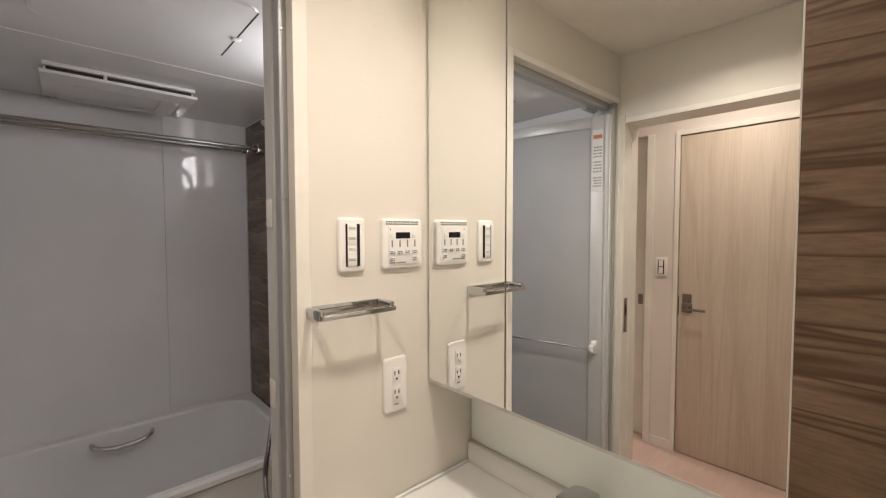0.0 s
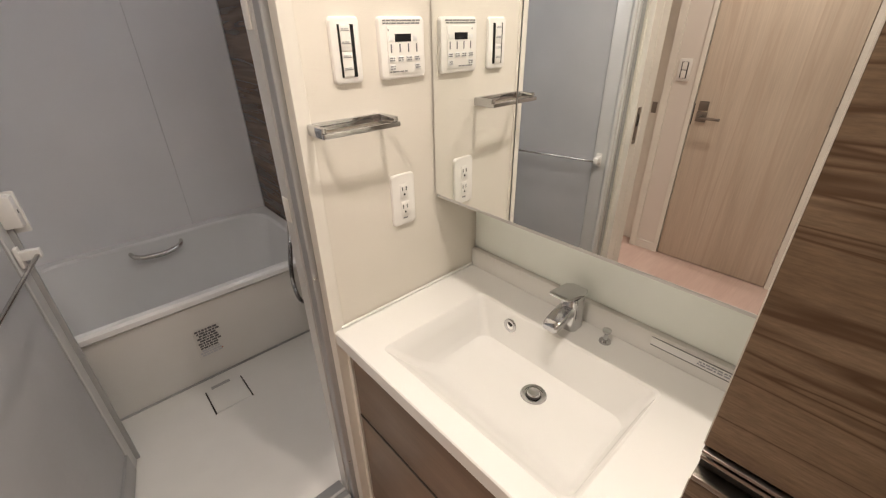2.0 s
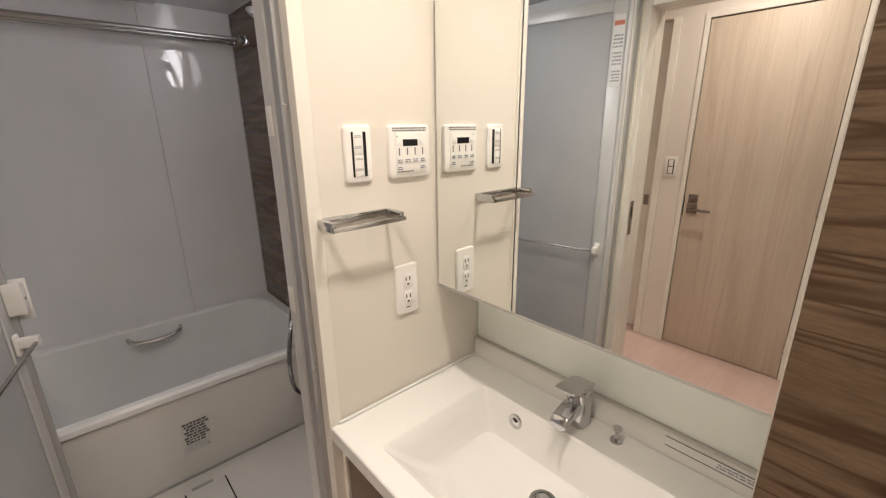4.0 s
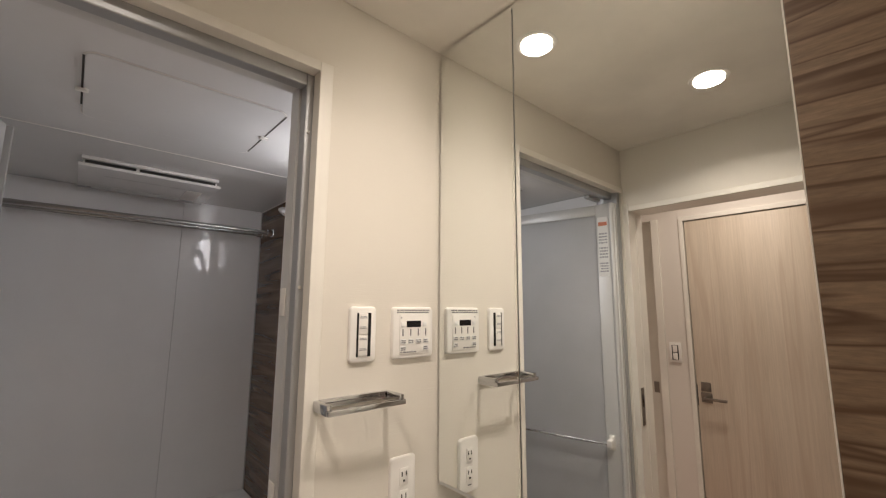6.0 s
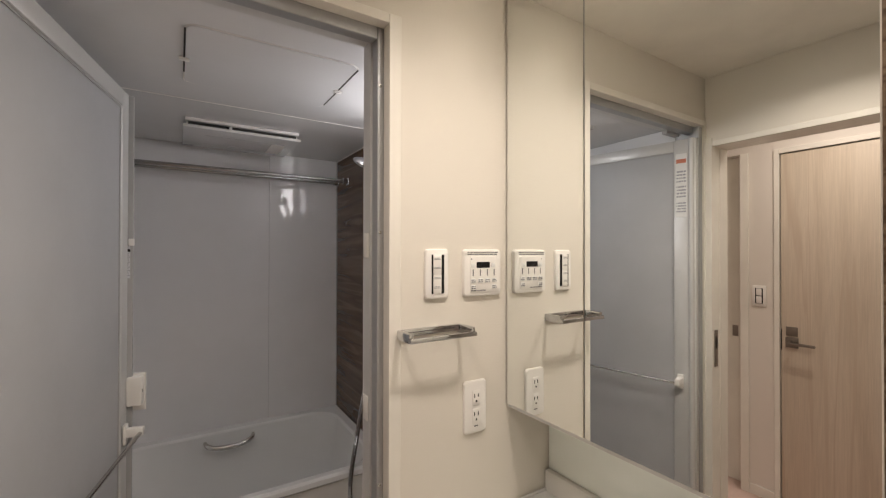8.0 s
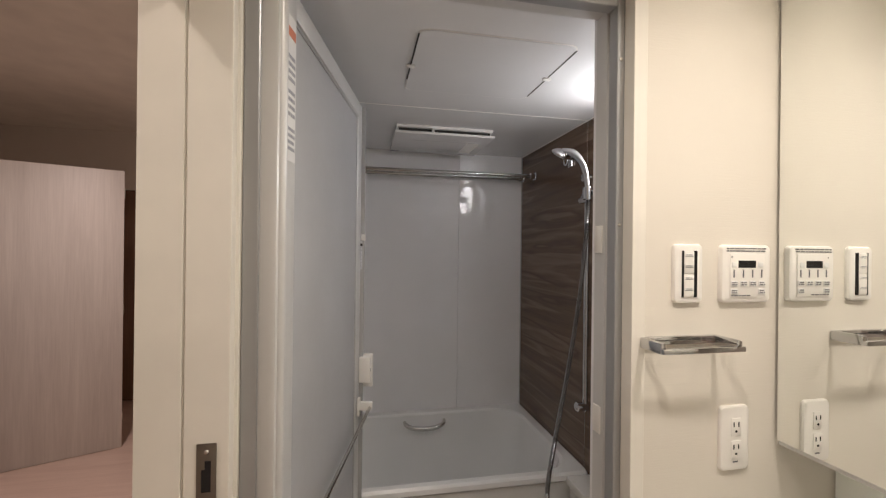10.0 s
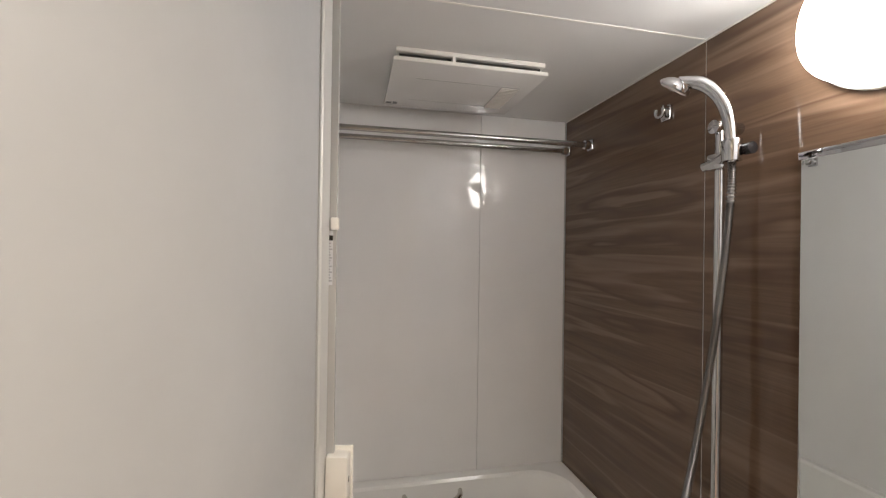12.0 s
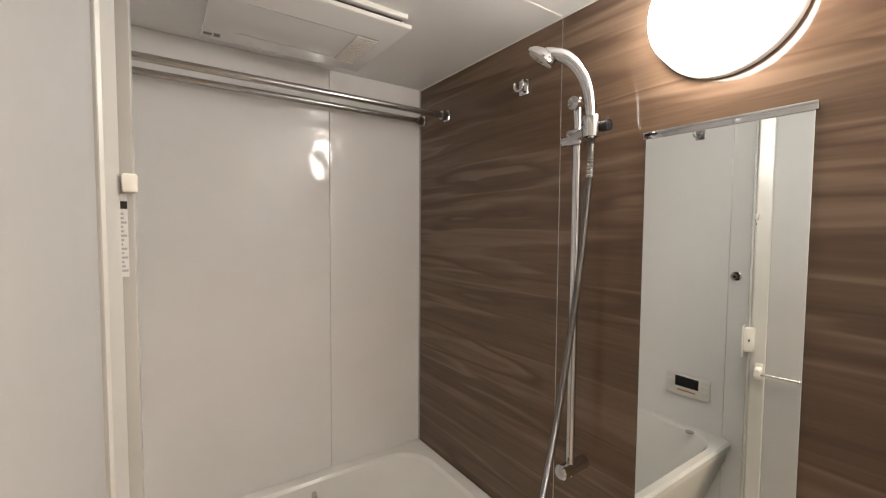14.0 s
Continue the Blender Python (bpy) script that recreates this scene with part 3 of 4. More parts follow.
def back_panel():
    t = thing("backsplash", 0.15, -0.4, 0.856, "pale green-white glossy backsplash under the mirror", "backsplash")
    part("panel", boxes((0.150, 0.158, -0.792, -0.004, 0.8565, 1.089), bevel=0.001), BACKG, t)


def faucet():
    t = thing("faucet", 0.092, -0.402, 0.796, "chrome single-lever basin mixer tap", "faucet")
    cx, cy = 0.092, -0.402
    body = []
    for z, s, dx in ((0.796, 0.027, 0), (0.799, 0.0275, 0), (0.805, 0.026, 0), (0.860, 0.025, -0.003), (0.885, 0.025, -0.004), (0.890, 0.021, -0.004)):
        body.append([(px + cx + dx, py + cy, z) for px, py in rrect(-s, s, -s, s, s * 0.55, 5)])
    part("body", loft(body), CHROME, t)
    sp = []
    for x, z, h, w in ((0.0, 0.858, 0.016, 0.019), (-0.04, 0.852, 0.015, 0.022), (-0.078, 0.843, 0.013, 0.022), (-0.094, 0.838, 0.010, 0.020), (-0.099, 0.836, 0.006, 0.016)):
        sp.append([(cx + x, cy + py, z + pz) for py, pz in rrect(-w, w, -h, h, h * 0.5, 4)])
    s = part("spout", loft(sp), CHROME, t)
    part("aerator", lathe([(0.0115, 0.0), (0.0115, -0.010), (0.0, -0.010)], (cx - 0.082, cy, 0.832), "z", 16), STEEL, s)
    lv = []
    for x, z, h, w in ((0.026, 0.896, 0.007, 0.022), (0.0, 0.903, 0.0105, 0.028), (-0.045, 0.912, 0.007, 0.028), (-0.074, 0.918, 0.0045, 0.025), (-0.079, 0.919, 0.002, 0.021)):
        lv.append([(cx + x, cy + py, z + pz) for py, pz in rrect(-w, w, -h, h, h * 0.6, 4)])
    part("lever", loft(lv), CHROME, t)
    part("neck", lathe([(0.018, 0.0), (0.017, 0.012)], (cx - 0.004, cy, 0.887), "z", 20), BLACK, t)


def tall_cabinet():
    t = thing("tall_cabinet", -0.05, -1.0, 0.0, "tall walnut-grain storage cabinet beside the washstand", "cabinet")
    part("body", boxes((-0.270, 0.158, -1.25, -0.797, 0.0, 2.240)), TRIM, t, "cream side panels", smooth=False)
    for z0, z1 in ((1.050, 2.236), (0.06, 0.985)):
        d = part("door", boxes((-0.290, -0.2715, -1.248, -0.7905, z0, z1), bevel=0.001), TOWERWOOD, t, smooth=False)
        part("edge_band", boxes((-0.2895, -0.272, -0.7904, -0.7892, z0, z1)), TRIM, d, "thin pale edge band", smooth=False)
    p = part("finger_pull", boxes((-0.286, -0.271, -1.248, -0.791, 1.022, 1.028), (-0.294, -0.271, -1.248, -0.791, 1.040, 1.0445), (-0.294, -0.271, -1.248, -0.791, 0.990, 0.998), bevel=0.001), BRONZE, t, "dark bronze metal finger pull")
    part("recess", boxes((-0.2715, -0.2702, -1.248, -0.791, 0.986, 1.049)), DARK, t, smooth=False)


mirror_cabinet(), washstand(), back_panel(), faucet(), tall_cabinet()


# ---- bathroom things ----
def leaf_matrix():
    a, b = Vector((-1.080, 0.004, 0)), Vector((-0.936, 0.712, 0))
    d = (b - a)
    return Matrix.Translation(a) @ Matrix.Rotation(math.atan2(d.y, d.x), 4, "Z"), d.length


def bath_door():
    """Leaf built flat along +x from its hinge, its near face towards -y, then swung inward."""
    m, w = leaf_matrix()
    t = thing("bath_door", -1.080, 0.004, 0.064, "open grey frosted bathroom door with pale metal frame", "door")

    def p(name, bm, mat, parent=t, label="", smooth=True):
        bm.transform(m)
        return part(name, bm, mat, parent, label, smooth)

    z0, z1 = 0.066, 1.985
    p("hinge_stile", boxes((0.0, 0.086, -0.016, 0.016, z0, z1), bevel=0.004), ALUW)
    p("hinge_bead", tube([(0.018, -0.014, z0), (0.018, -0.014, z1)], 0.0115, 20), ALUW)
    prof = [(w - 0.048, -0.009), (w - 0.045, -0.012), (w - 0.004, -0.014), (w, -0.011), (w, 0.014), (w - 0.004, 0.017), (w - 0.048, 0.017)]
    p("lock_stile", loft([[(px, py, z) for px, py in prof] for z in (z0, z1)]), ALUW)
    p("edge_strip", boxes((w + 0.0005, w + 0.010, -0.026, 0.012, z0 + 0.004, z1 - 0.002), bevel=0.0015), GREYP, label="grey closing edge strip")
    p("top_rail", boxes((0.086, w - 0.047, -0.015, 0.015, z1 - 0.048, z1), bevel=0.003), ALUW)
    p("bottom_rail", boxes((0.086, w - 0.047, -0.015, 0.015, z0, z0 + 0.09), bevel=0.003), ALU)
    p("panel", boxes((0.084, w - 0.045, -0.006, 0.006, z0 + 0.088, z1 - 0.046)), ACRYL, label="frosted grey resin panel", smooth=False)
    p("gasket", boxes((0.0855, 0.089, -0.009, -0.0062, z0 + 0.09, z1 - 0.048), (w - 0.052, w - 0.0465, -0.009, -0.0062, z0 + 0.09, z1 - 0.048), (0.089, w - 0.052, -0.009, -0.0062, z1 - 0.053, z1 - 0.0475)), GREYP, smooth=False)
    bar = p("towel_bar", tube([(0.060, -0.058, 0.955), (w - 0.030, -0.058, 0.955)], 0.0055, 12), STEEL, label="thin steel towel bar")
    for x in (0.060, w - 0.030):
        p("bracket", boxes((x - 0.010, x + 0.010, -0.066, -0.0145, 0.945, 0.972), (x - 0.012, x + 0.012, -0.024, -0.0145, 0.925, 0.985), bevel=0.003), PLASTIC, bar, "white plastic bracket")
    lk = p("lock_box", boxes((w - 0.014, w + 0.016, -0.054, -0.0145, 1.030, 1.118), bevel=0.004), PLASTIC, label="white plastic latch box")
    p("flange", boxes((w + 0.0165, w + 0.022, -0.058, -0.008, 1.008, 1.124), bevel=0.002), PLASTIC, lk)
    p("slot", boxes((w - 0.003, w + 0.001, -0.0546, -0.0539, 1.068, 1.078)), BLACK, lk, smooth=False)
    lb = p("warning_label", boxes((0.034, 0.078, -0.0172, -0.0162, 1.655, 1.925)), PAPER, label="white printed warning label with red header", smooth=False)
    p("red_header", boxes((0.037, 0.075, -0.0178, -0.0171, 1.885, 1.902)), REDINK, lb, smooth=False)
    for k, (za, zb) in enumerate(((1.80, 1.855), (1.735, 1.79), (1.672, 1.72))):
        p("lettering", bars(0.038, 0.074, za, zb, -0.0172, 4, 40 + k), FADED, lb, smooth=False)


bath_door()


def door_closer():
    t = thing("door_stay", -1.0, 0.09, 1.99, "small black and grey door stay at frame head", "door stay")
    part("arm", boxes((-1.050, -0.955, 0.060, 0.084, 1.9985, 2.0115), bevel=0.002), GREYP, t)


door_closer()


def bathtub():
    t = thing("bathtub", -0.55, 1.2, 0.0, "glossy white built-in bathtub with front apron", "bathtub")
    R = 0.578
    x0, x1, y0, y1 = LX + 0.001, BX1 - 0.002, 0.814, BY1 - 0.002
    spec = [(x0, x1, y0 + 0.012, y1, 0.012, R - 0.038), (x0, x1, y0, y1, 0.012, R - 0.030), (x0, x1, y0, y1, 0.012, R - 0.010), (x0 + 0.004, x1 - 0.004, y0 + 0.009, y1 - 0.001, 0.016, R),
            (x0 + 0.030, x1 - 0.045, y0 + 0.034, y1 - 0.045, 0.14, R), (x0 + 0.038, x1 - 0.056, y0 + 0.043, y1 - 0.053, 0.14, R - 0.010),
            (x0 + 0.075, x1 - 0.10, y0 + 0.135, y1 - 0.075, 0.15, 0.34), (x0 + 0.11, x1 - 0.16, y0 + 0.225, y1 - 0.095, 0.15, 0.14), (x0 + 0.16, x1 - 0.22, y0 + 0.27, y1 - 0.15, 0.12, 0.11)]
    rings = [[(px, py, s[5]) for px, py in rrect(*s[:5], 10)] for s in spec]
    part("tub", loft(rings, cap0=False), TUBM, t)
    prof = [(y0 + 0.020, R - 0.036), (y0 + 0.022, 0.50), (y0 + 0.172, 0.070), (y0 + 0.176, FZ + 0.006), (y0 + 0.190, FZ + 0.006), (y0 + 0.186, 0.070), (y0 + 0.036, 0.50), (y0 + 0.034, R - 0.036)]
    rings = [[(x, py, pz) for py, pz in prof] for x in (x0, x1)]
    part("apron", loft(rings), APRON, t, "matt white apron panel")
    # Added strip, grey like shadow, filling the gap under the apron.
    part("added_base_strip", boxes((x0, x1, y0 + 0.168, y0 + 0.25, FZ, FZ + 0.0055)), GREYP, t, smooth=False)
    part("apron_trim", boxes((x0, x1, y0 + 0.012, y0 + 0.024, R - 0.048, R - 0.040), bevel=0.002), PLASTIC, t)
    part("grip", tube([(-0.675, 1.535, 0.534), (-0.665, 1.500, 0.527), (-0.63, 1.483, 0.516), (-0.56, 1.478, 0.511), (-0.495, 1.483, 0.517), (-0.46, 1.500, 0.528), (-0.45, 1.535, 0.535)],
                      [0.008, 0.011, 0.012, 0.0125, 0.012, 0.011, 0.008], 12, 5), STEEL, t, "curved steel grip handle")
    part("drain_button", lathe([(0.018, 0.0), (0.017, 0.004), (0.0, 0.005)], (-1.02, 0.955, R), "z", 24), STEEL, t, "round metal drain button")
    # printed caution label on the sloping apron
    lb = part("caution_label", sloped(-0.600, -0.500, 0.20, 0.40, 0.0015), APRON, t, smooth=False)
    rnd = random.Random(31)
    for k in range(11):
        line = bmesh.new()
        x = -0.595 + rnd.uniform(0, 0.012)
        while x < -0.510 - rnd.uniform(0, 0.012):
            w = rnd.uniform(0.006, 0.022)
            sloped(x, min(x + w, -0.502), 0.383 - k * 0.0165, 0.394 - k * 0.0165, 0.0025, line)
            x += w + 0.003
        part("lettering", line, INK if k < 8 else FAINT, lb, smooth=False)
    part("red_mark", sloped(-0.510, -0.504, 0.225, 0.233, 0.0025), REDINK, lb, smooth=False)


def sloped(xa, xb, za, zb, proud, bm=None):
    """A thin sheet lying on the slope of the tub's apron."""
    bm = bm or bmesh.new()
    ya, yb = (0.836 + (0.50 - z) / 0.43 * 0.150 - proud for z in (za, zb))
    lo = [bm.verts.new((x, y, z)) for x, y, z in ((xa, ya, za), (xb, ya, za), (xb, yb, zb), (xa, yb, zb))]
    hi = [bm.verts.new(v.co + Vector((0, 0.0008, 0))) for v in lo]
    bm.faces.new(lo)
    bm.faces.new(hi[::-1])
    for i in range(4):
        bm.faces.new((lo[i], hi[i], hi[(i + 1) % 4], lo[(i + 1) % 4]))
    return bm


bathtub()


def floor_drain():
    t = thing("drain_cover", -0.555, 0.82, FZ, "white floor drain cover with dark slots", "drain cover")
    part("cover", boxes((-0.629, -0.482, 0.744, 0.898, FZ + 0.0005, FZ + 0.006), bevel=0.002), BATHF, t)
    for x in (-0.635, -0.4815):
        part("slot", boxes((x, x + 0.0055, 0.742, 0.902, FZ, FZ + 0.0025)), DARK, t, smooth=False)
    part("finger_gap", boxes((-0.605, -0.525, 0.8985, 0.920, FZ, FZ + 0.0025)), GREYP, t, smooth=False)


def hatch():
    t = thing("ceiling_hatch", -0.56, 0.49, BATH_Z, "white ceiling access hatch with two clips", "ceiling hatch")
    z = BATH_Z
    a = [(px, py) for px, py in rrect(-0.779, -0.342, 0.276, 0.678, 0.028, 6)]
    b = [(px, py) for px, py in rrect(-0.783, -0.338, 0.272, 0.682, 0.031, 6)]
    part("seal", loft([[(x, y, z - 0.0004) for x, y in b], [(x, y, z - 0.0012) for x, y in b]]), PLASTIC, t, smooth=False)
    part("cover", loft([[(x, y, z - 0.0012) for x, y in a], [(x, y, z - 0.0020) for x, y in a], [(x * 0.995 - 0.0028, y * 0.995 + 0.0024, z - 0.0028) for x, y in a]]), BATHC, t)
    for x in (-0.781, -0.340):
        # Near-black bars paint the shade of the side gaps, unequal as the lamp leaves it.
        part("edge_gap_shade", boxes((x - 0.0022, x + 0.0022, 0.296, 0.590 if x < -0.5 else 0.645, z - 0.0036, z - 0.0028)), DARK, t, smooth=False)
        part("clip", boxes((x - 0.013, x + 0.013, 0.478, 0.494, z - 0.009, z - 0.0022), bevel=0.002), PLASTIC, t)


def vent_heater():
    t = thing("bath_heater", -0.56, 1.27, BATH_Z, "white ceiling ventilation heater with slotted grille", "ventilation heater")
    z = BATH_Z
    part("body", boxes((-0.768, -0.330, 1.098, 1.43, z - 0.030, z), bevel=0.002), PLASTIC, t)
    part("top_lip", boxes((-0.772, -0.326, 1.080, 1.0975, z - 0.014, z - 0.0005), bevel=0.002), PLASTIC, t)
    part("inlet_gap", boxes((-0.762, -0.336, 1.0950, 1.0978, z - 0.0295, z - 0.0145)), DARK, t, smooth=False)
    part("cover", boxes((-0.779, -0.320, 1.076, 1.44, z - 0.042, z - 0.0305), bevel=0.002), BATHC, t)
    # Front edge whiter than the cover: the wall lamp's light put into its colour.
    part("lit_front_lip", boxes((-0.779, -0.320, 1.0725, 1.0758, z - 0.0415, z - 0.0310), bevel=0.001), PLASTIC, t)
    part("clip", boxes((-0.612, -0.602, 1.078, 1.094, z - 0.0300, z - 0.0145)), PLASTIC, t, smooth=False)
    for y in (1.185, 1.365):
        part("slot_line", boxes((-0.70, -0.425, y - 0.0015, y + 0.0015, z - 0.0428, z - 0.0419)), GREYP, t, smooth=False)
    g = part("grille", boxes((-0.425, -0.365, 1.18, 1.37, z - 0.0435, z - 0.0418)), GREYP, t, "grey slotted outlet", smooth=False)
    for i in range(15):
        y = 1.186 + i * 0.0128
        part("slat", boxes((-0.425, -0.365, y, y + 0.0055, z - 0.0465, z - 0.0434)), PLASTIC, g, smooth=False)
    part("lettering", boxes((-0.775, -0.755, 1.405, 1.420, z - 0.0428, z - 0.0419), (-0.750, -0.735, 1.40, 1.422, z - 0.0428, z - 0.0419)), INK, t, smooth=False)


def drying_pole(y, z):
    t = thing("drying_pole", -0.55, y, z, "polished steel laundry drying pole across the bathroom", "drying pole", "drying poles")
    part("pole", tube([(LX + 0.012, y, z), (BX1 - 0.012, y, z)], 0.0105, 16), HOSE, t)
    for x, k in ((BX1, -1), (LX, 1)):
        h = part("holder", boxes((min(x, x + k * 0.010), max(x, x + k * 0.010), y - 0.018, y + 0.018, z - 0.020, z + 0.020), bevel=0.003), CHROME, t)
        part("cup", lathe([(0.0165, 0.0), (0.0165, 0.022), (0.011, 0.022)], (x + k * (0.010 if k > 0 else 0.032), y, z), "x", 18), CHROME, h)


def pole_hook(x, k, y, z):
    t = thing("pole_hook", x, y, z, "small chrome pole holder on the wall", "hook", "chrome pole holders")
    part("base", boxes((min(x, x + k * 0.012), max(x, x + k * 0.012), y - 0.018, y + 0.018, z - 0.022, z + 0.022), bevel=0.003), CHROME, t)
    pts = [(x + k * 0.030, y + 0.017 * math.cos(a), z + 0.004 + 0.017 * math.sin(a)) for a in [radians(d) for d in range(150, 395, 30)]]
    part("cup", tube([(x + k * 0.010, pts[0][1], pts[0][2])] + pts, 0.0045, 8, 3), CHROME, t)


def wall_lamp():
    c = (BX1, 0.457, 1.910)
    t = thing("wall_lamp", *c, "round white bathroom wall lamp, lit", "wall lamp")
    part("base", lathe([(0.132, 0.0), (0.132, -0.016), (0.127, -0.021), (0.0, -0.021)], c, "x", 48), PLASTIC, t, "white base ring")
    # Shade in the gap behind the globe, put into the colour of this ring.
    part("gap_shade_ring", lathe([(0.104, -0.021), (0.104, -0.036)], c, "x", 48), DARK, t)
    part("globe", lathe([(0.121, -0.034), (0.126, -0.042), (0.124, -0.060), (0.110, -0.078), (0.084, -0.091), (0.048, -0.098), (0.0, -0.100)], c, "x", 48), GLOW, t, "glowing opal dome")


def bath_mirror():
    t = thing("bath_mirror", BX1, 0.46, 0.6, "tall narrow bathroom mirror with chrome top strip", "mirror")
    part("glass", boxes((BX1 - 0.006, BX1 - 0.0005, 0.318, 0.609, 0.62, 1.690), bevel=0.0008), BATHSILVER, t, smooth=False)
    part("top_strip", boxes((BX1 - 0.011, BX1 - 0.0005, 0.313, 0.612, 1.682, 1.698), bevel=0.002), CHROME, t)
    part("bottom_strip", boxes((BX1 - 0.011, BX1 - 0.0005, 0.313, 0.612, 0.610, 0.626), bevel=0.002), CHROME, t)


def shower():
    bx, by = -0.035, 0.754
    t = thing("shower_rail", BX1, by, 0.76, "chrome slide rail with hand shower and hose", "shower")
    part("rail", tube([(bx, by, 0.856), (bx, by, 1.80)], 0.0105, 18), CHROME, t)
    lo = part("lower_mount", tube([(BX1, by, 0.873), (bx - 0.030, by, 0.873)], 0.017, 20), CHROME, t)
    part("cap", lathe([(0.0185, 0.0), (0.0185, -0.006), (0.015, -0.010), (0.0, -0.011)], (bx - 0.030, by, 0.873), "x", 24), CHROME, lo)
    up = part("upper_mount", tube([(BX1, by, 1.787), (bx - 0.014, by, 1.787)], 0.014, 20), CHROME, t)
    part("cap", lathe([(0.017, 0.0), (0.016, -0.006), (0.0, -0.009)], (bx - 0.014, by, 1.787), "x", 24), CHROME, up)
    cl = part("slider", boxes((bx - 0.020, bx + 0.020, by - 0.022, by + 0.022, 1.685, 1.725), bevel=0.008), CHROME, t)
    part("arm", tube([(bx - 0.01, by + 0.034, 1.698), (bx - 0.012, by - 0.01, 1.705), (bx - 0.034, by - 0.064, 1.716)], 0.012, 14, 3), CHROME, cl)
    part("cradle", lathe([(0.019, -0.024), (0.021, 0.0), (0.020, 0.022), (0.013, 0.022), (0.013, -0.024)], (-0.070, 0.690, 1.716), "z", 20), CHROME, cl)
    part("knob", lathe([(0.013, 0.0), (0.013, -0.018), (0.0, -0.02)], (-0.052, 0.674, 1.716), "y", 16), BLACK, cl, "black clamp knob")
    hd = part("hand_shower", tube([(-0.069, 0.690, 1.690), (-0.071, 0.691, 1.745), (-0.076, 0.697, 1.800), (-0.088, 0.712, 1.846), (-0.108, 0.738, 1.878), (-0.136, 0.772, 1.890)],
                                  [0.009, 0.0115, 0.0135, 0.0145, 0.0155, 0.014], 16, 5), CHROME, t, "chrome hand shower")
    aim = Vector((0, 0, 1)).rotation_difference(Vector((0.27, -0.54, 0.80))).to_matrix().to_4x4()
    mm = Matrix.Translation((-0.140, 0.776, 1.884)) @ aim
    bm = lathe([(0.0, 0.016), (0.014, 0.015), (0.028, 0.008), (0.036, 0.000), (0.037, -0.006), (0.034, -0.009), (0.0, -0.009)], (0, 0, 0), "z", 36)
    bm.transform(mm)
    part("head", bm, CHROME, hd)
    bm = lathe([(0.031, -0.0091), (0.030, -0.0110), (0.0, -0.0115)], (0, 0, 0), "z", 32)
    bm.transform(mm)
    part("spray_plate", bm, PLASTIC, hd, "pale grey spray plate")
    bm = lathe([(0.010, -0.0116), (0.009, -0.0135), (0.0, -0.0135)], (0, 0, 0), "z", 20)
    bm.transform(mm)
    part("spray_boss", bm, STEEL, hd)
    # ribbed hose: a line sampled finely with alternating radius
    key = [Vector(p) for p in ((-0.069, 0.690, 1.690), (-0.072, 0.690, 1.60), (-0.090, 0.702, 1.35), (-0.124, 0.722, 1.05), (-0.168, 0.745, 0.75), (-0.195, 0.750, 0.55), (-0.18, 0.740, 0.42), (-0.110, 0.70, 0.40), (-0.045, 0.62, 0.48), (BX1, 0.57, 0.52))]
    fine = []
    for i in range(len(key) - 1):
        p0, p1, p2, p3 = key[max(i - 1, 0)], key[i], key[i + 1], key[min(i + 2, len(key) - 1)]
        n = max(4, int((p2 - p1).length / 0.0026))
        for s in range(n):
            u = s / n
            fine.append(0.5 * ((2 * p1) + (p2 - p0) * u + (2 * p0 - 5 * p1 + 4 * p2 - p3) * u * u + (3 * p1 - p0 - 3 * p2 + p3) * u ** 3))
    part("hose", tube(fine, [0.0100 if i % 2 else 0.0062 for i in range(len(fine))], 8, 0), HOSE, t, "ribbed metal shower hose")


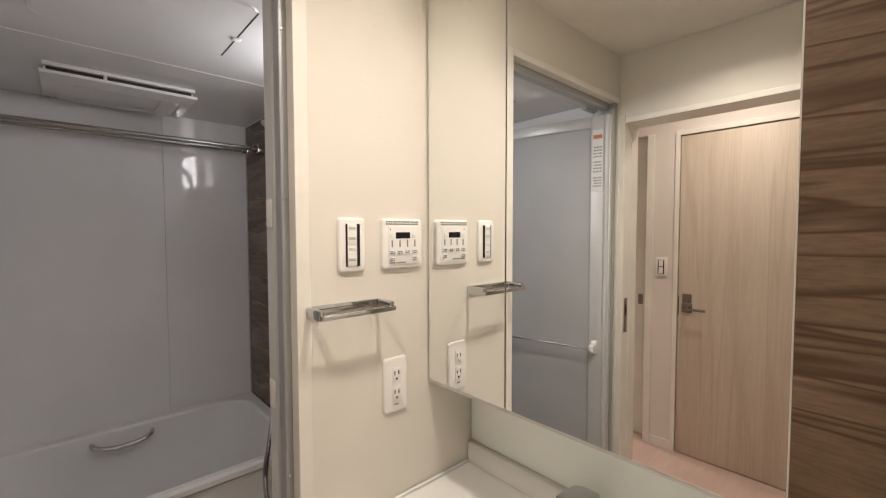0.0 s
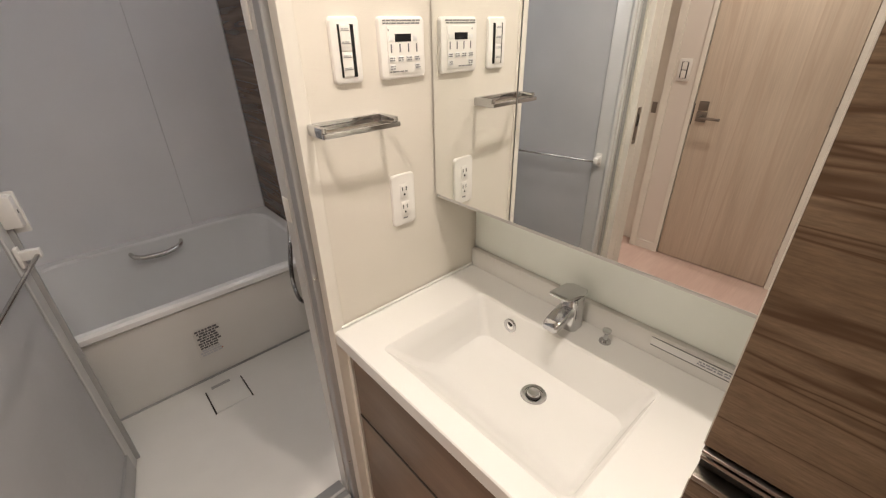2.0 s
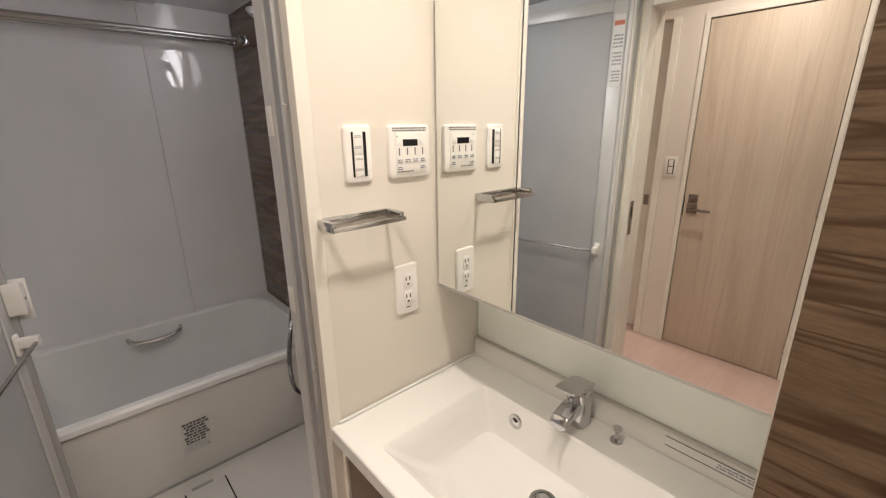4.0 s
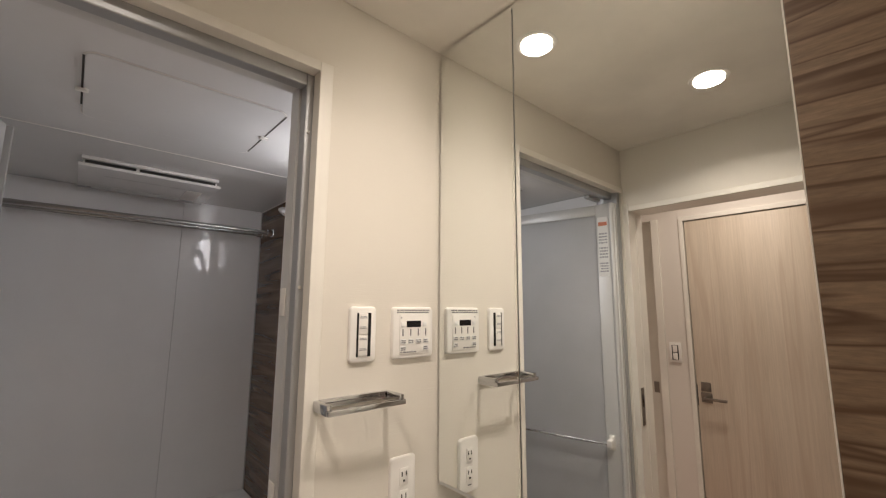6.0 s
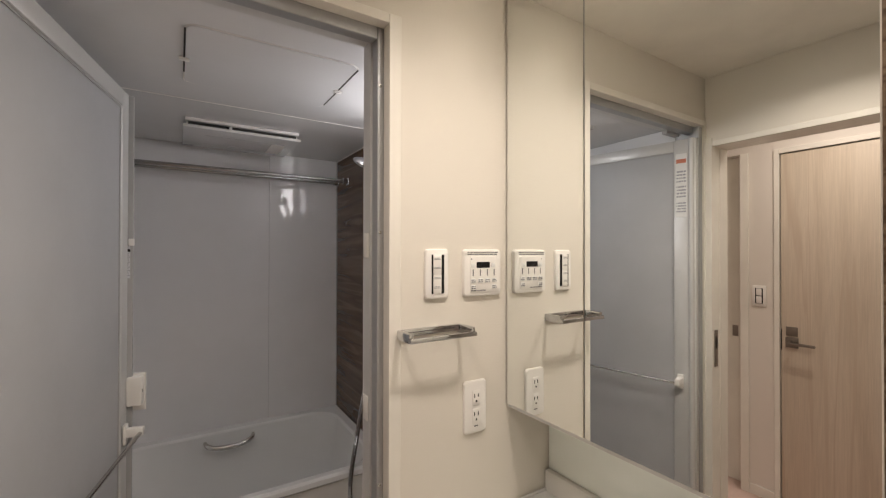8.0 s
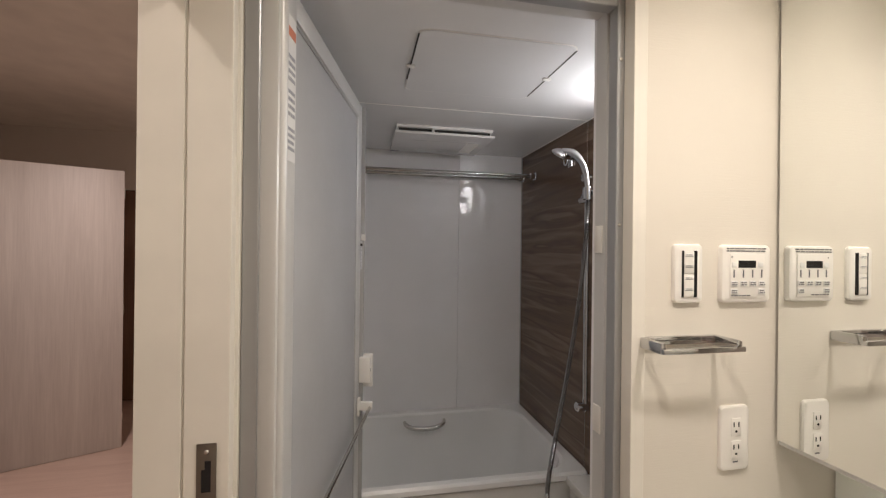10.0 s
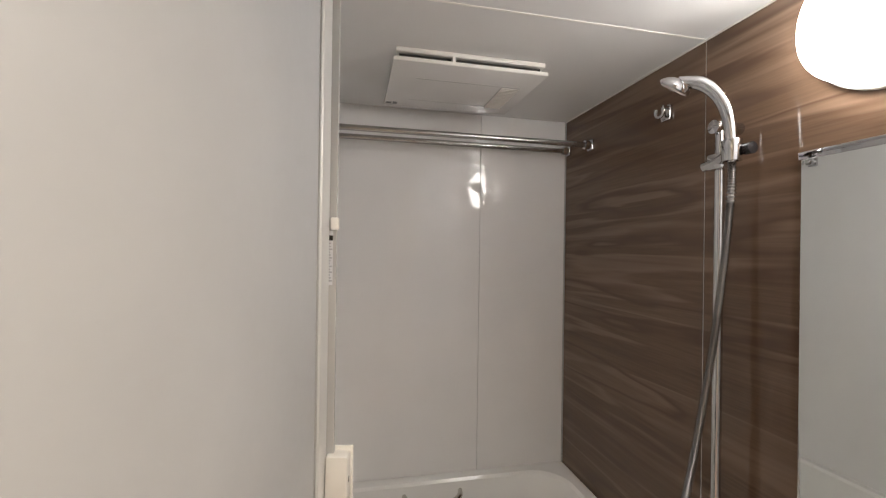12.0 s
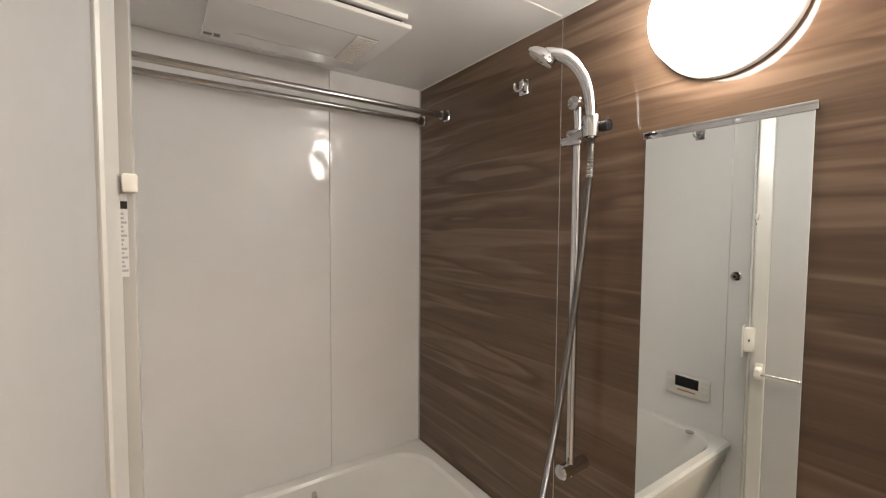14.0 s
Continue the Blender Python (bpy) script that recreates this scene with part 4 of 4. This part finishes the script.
def bath_remote():
    t = thing("bath_remote", LX, 0.995, 0.715, "white bath water remote control with dark display", "control panel")
    part("case", boxes((LX, LX + 0.018, 0.902, 1.087, 0.714, 0.812), bevel=0.005), PLASTIC, t)
    part("display", boxes((LX + 0.018, LX + 0.0192, 0.948, 1.050, 0.756, 0.803)), BLACK, t, "dark display window", smooth=False)
    for y in (0.914, 0.931, 1.069):
        for z in (0.798, 0.773, 0.748):
            part("button", boxes((LX + 0.018, LX + 0.0205, y - 0.006, y + 0.006, z - 0.006, z + 0.006), bevel=0.001), PAPER, t)
    part("lettering", boxes((LX + 0.018, LX + 0.0188, 0.96, 1.04, 0.736, 0.742)), REDINK, t, smooth=False)


def shower_hook():
    t = thing("shower_hook", LX, 0.824, 1.288, "small chrome shower holder on the white wall", "hook")
    part("base", lathe([(0.020, 0.0), (0.020, 0.008), (0.016, 0.010), (0.0, 0.010)], (LX, 0.824, 1.288), "x", 24), CHROME, t)
    part("cup", lathe([(0.011, 0.010), (0.011, 0.020), (0.007, 0.024), (0.0, 0.024)], (LX, 0.824, 1.288), "x", 20), CHROME, t)




def wall_tag():
    t = thing("cord_clip", -0.915, 0.72, 1.53, "white plastic clip with hanging printed tag", "clip")
    part("clip", boxes((-0.921, -0.906, 0.696, 0.7085, 1.521, 1.543), bevel=0.003), PLASTIC, t)
    tg = part("tag", boxes((-0.9265, -0.9165, 0.7055, 0.7068, 1.422, 1.5195)), FAINT, t, "narrow grey printed tag", smooth=False)
    part("lettering", bars(-0.9258, -0.9172, 1.427, 1.499, 0.7055, 14, 77), FADED, tg, smooth=False)
    part("mark", boxes((-0.9263, -0.9167, 0.7048, 0.7054, 1.502, 1.511)), BLACK, tg, smooth=False)


def bath_shelf():
    t = thing("bath_counter", -0.03, 0.7, 0.56, "small white bathroom counter beside the tub", "counter")
    part("top", boxes((-0.085, BX1 - 0.0005, 0.60, 0.808, 0.535, 0.57), bevel=0.006), PLASTIC, t)
    part("front", boxes((-0.070, BX1 - 0.0005, 0.605, 0.806, FZ, 0.534), bevel=0.003), APRON, t)


floor_drain(), hatch(), vent_heater(), drying_pole(1.385, 1.902), drying_pole(1.556, 1.917)
pole_hook(BX1, -1, 0.985, 1.898), pole_hook(LX, 1, 0.985, 1.905)
wall_lamp(), bath_mirror(), shower(), bath_remote(), shower_hook(), wall_tag(), bath_shelf()
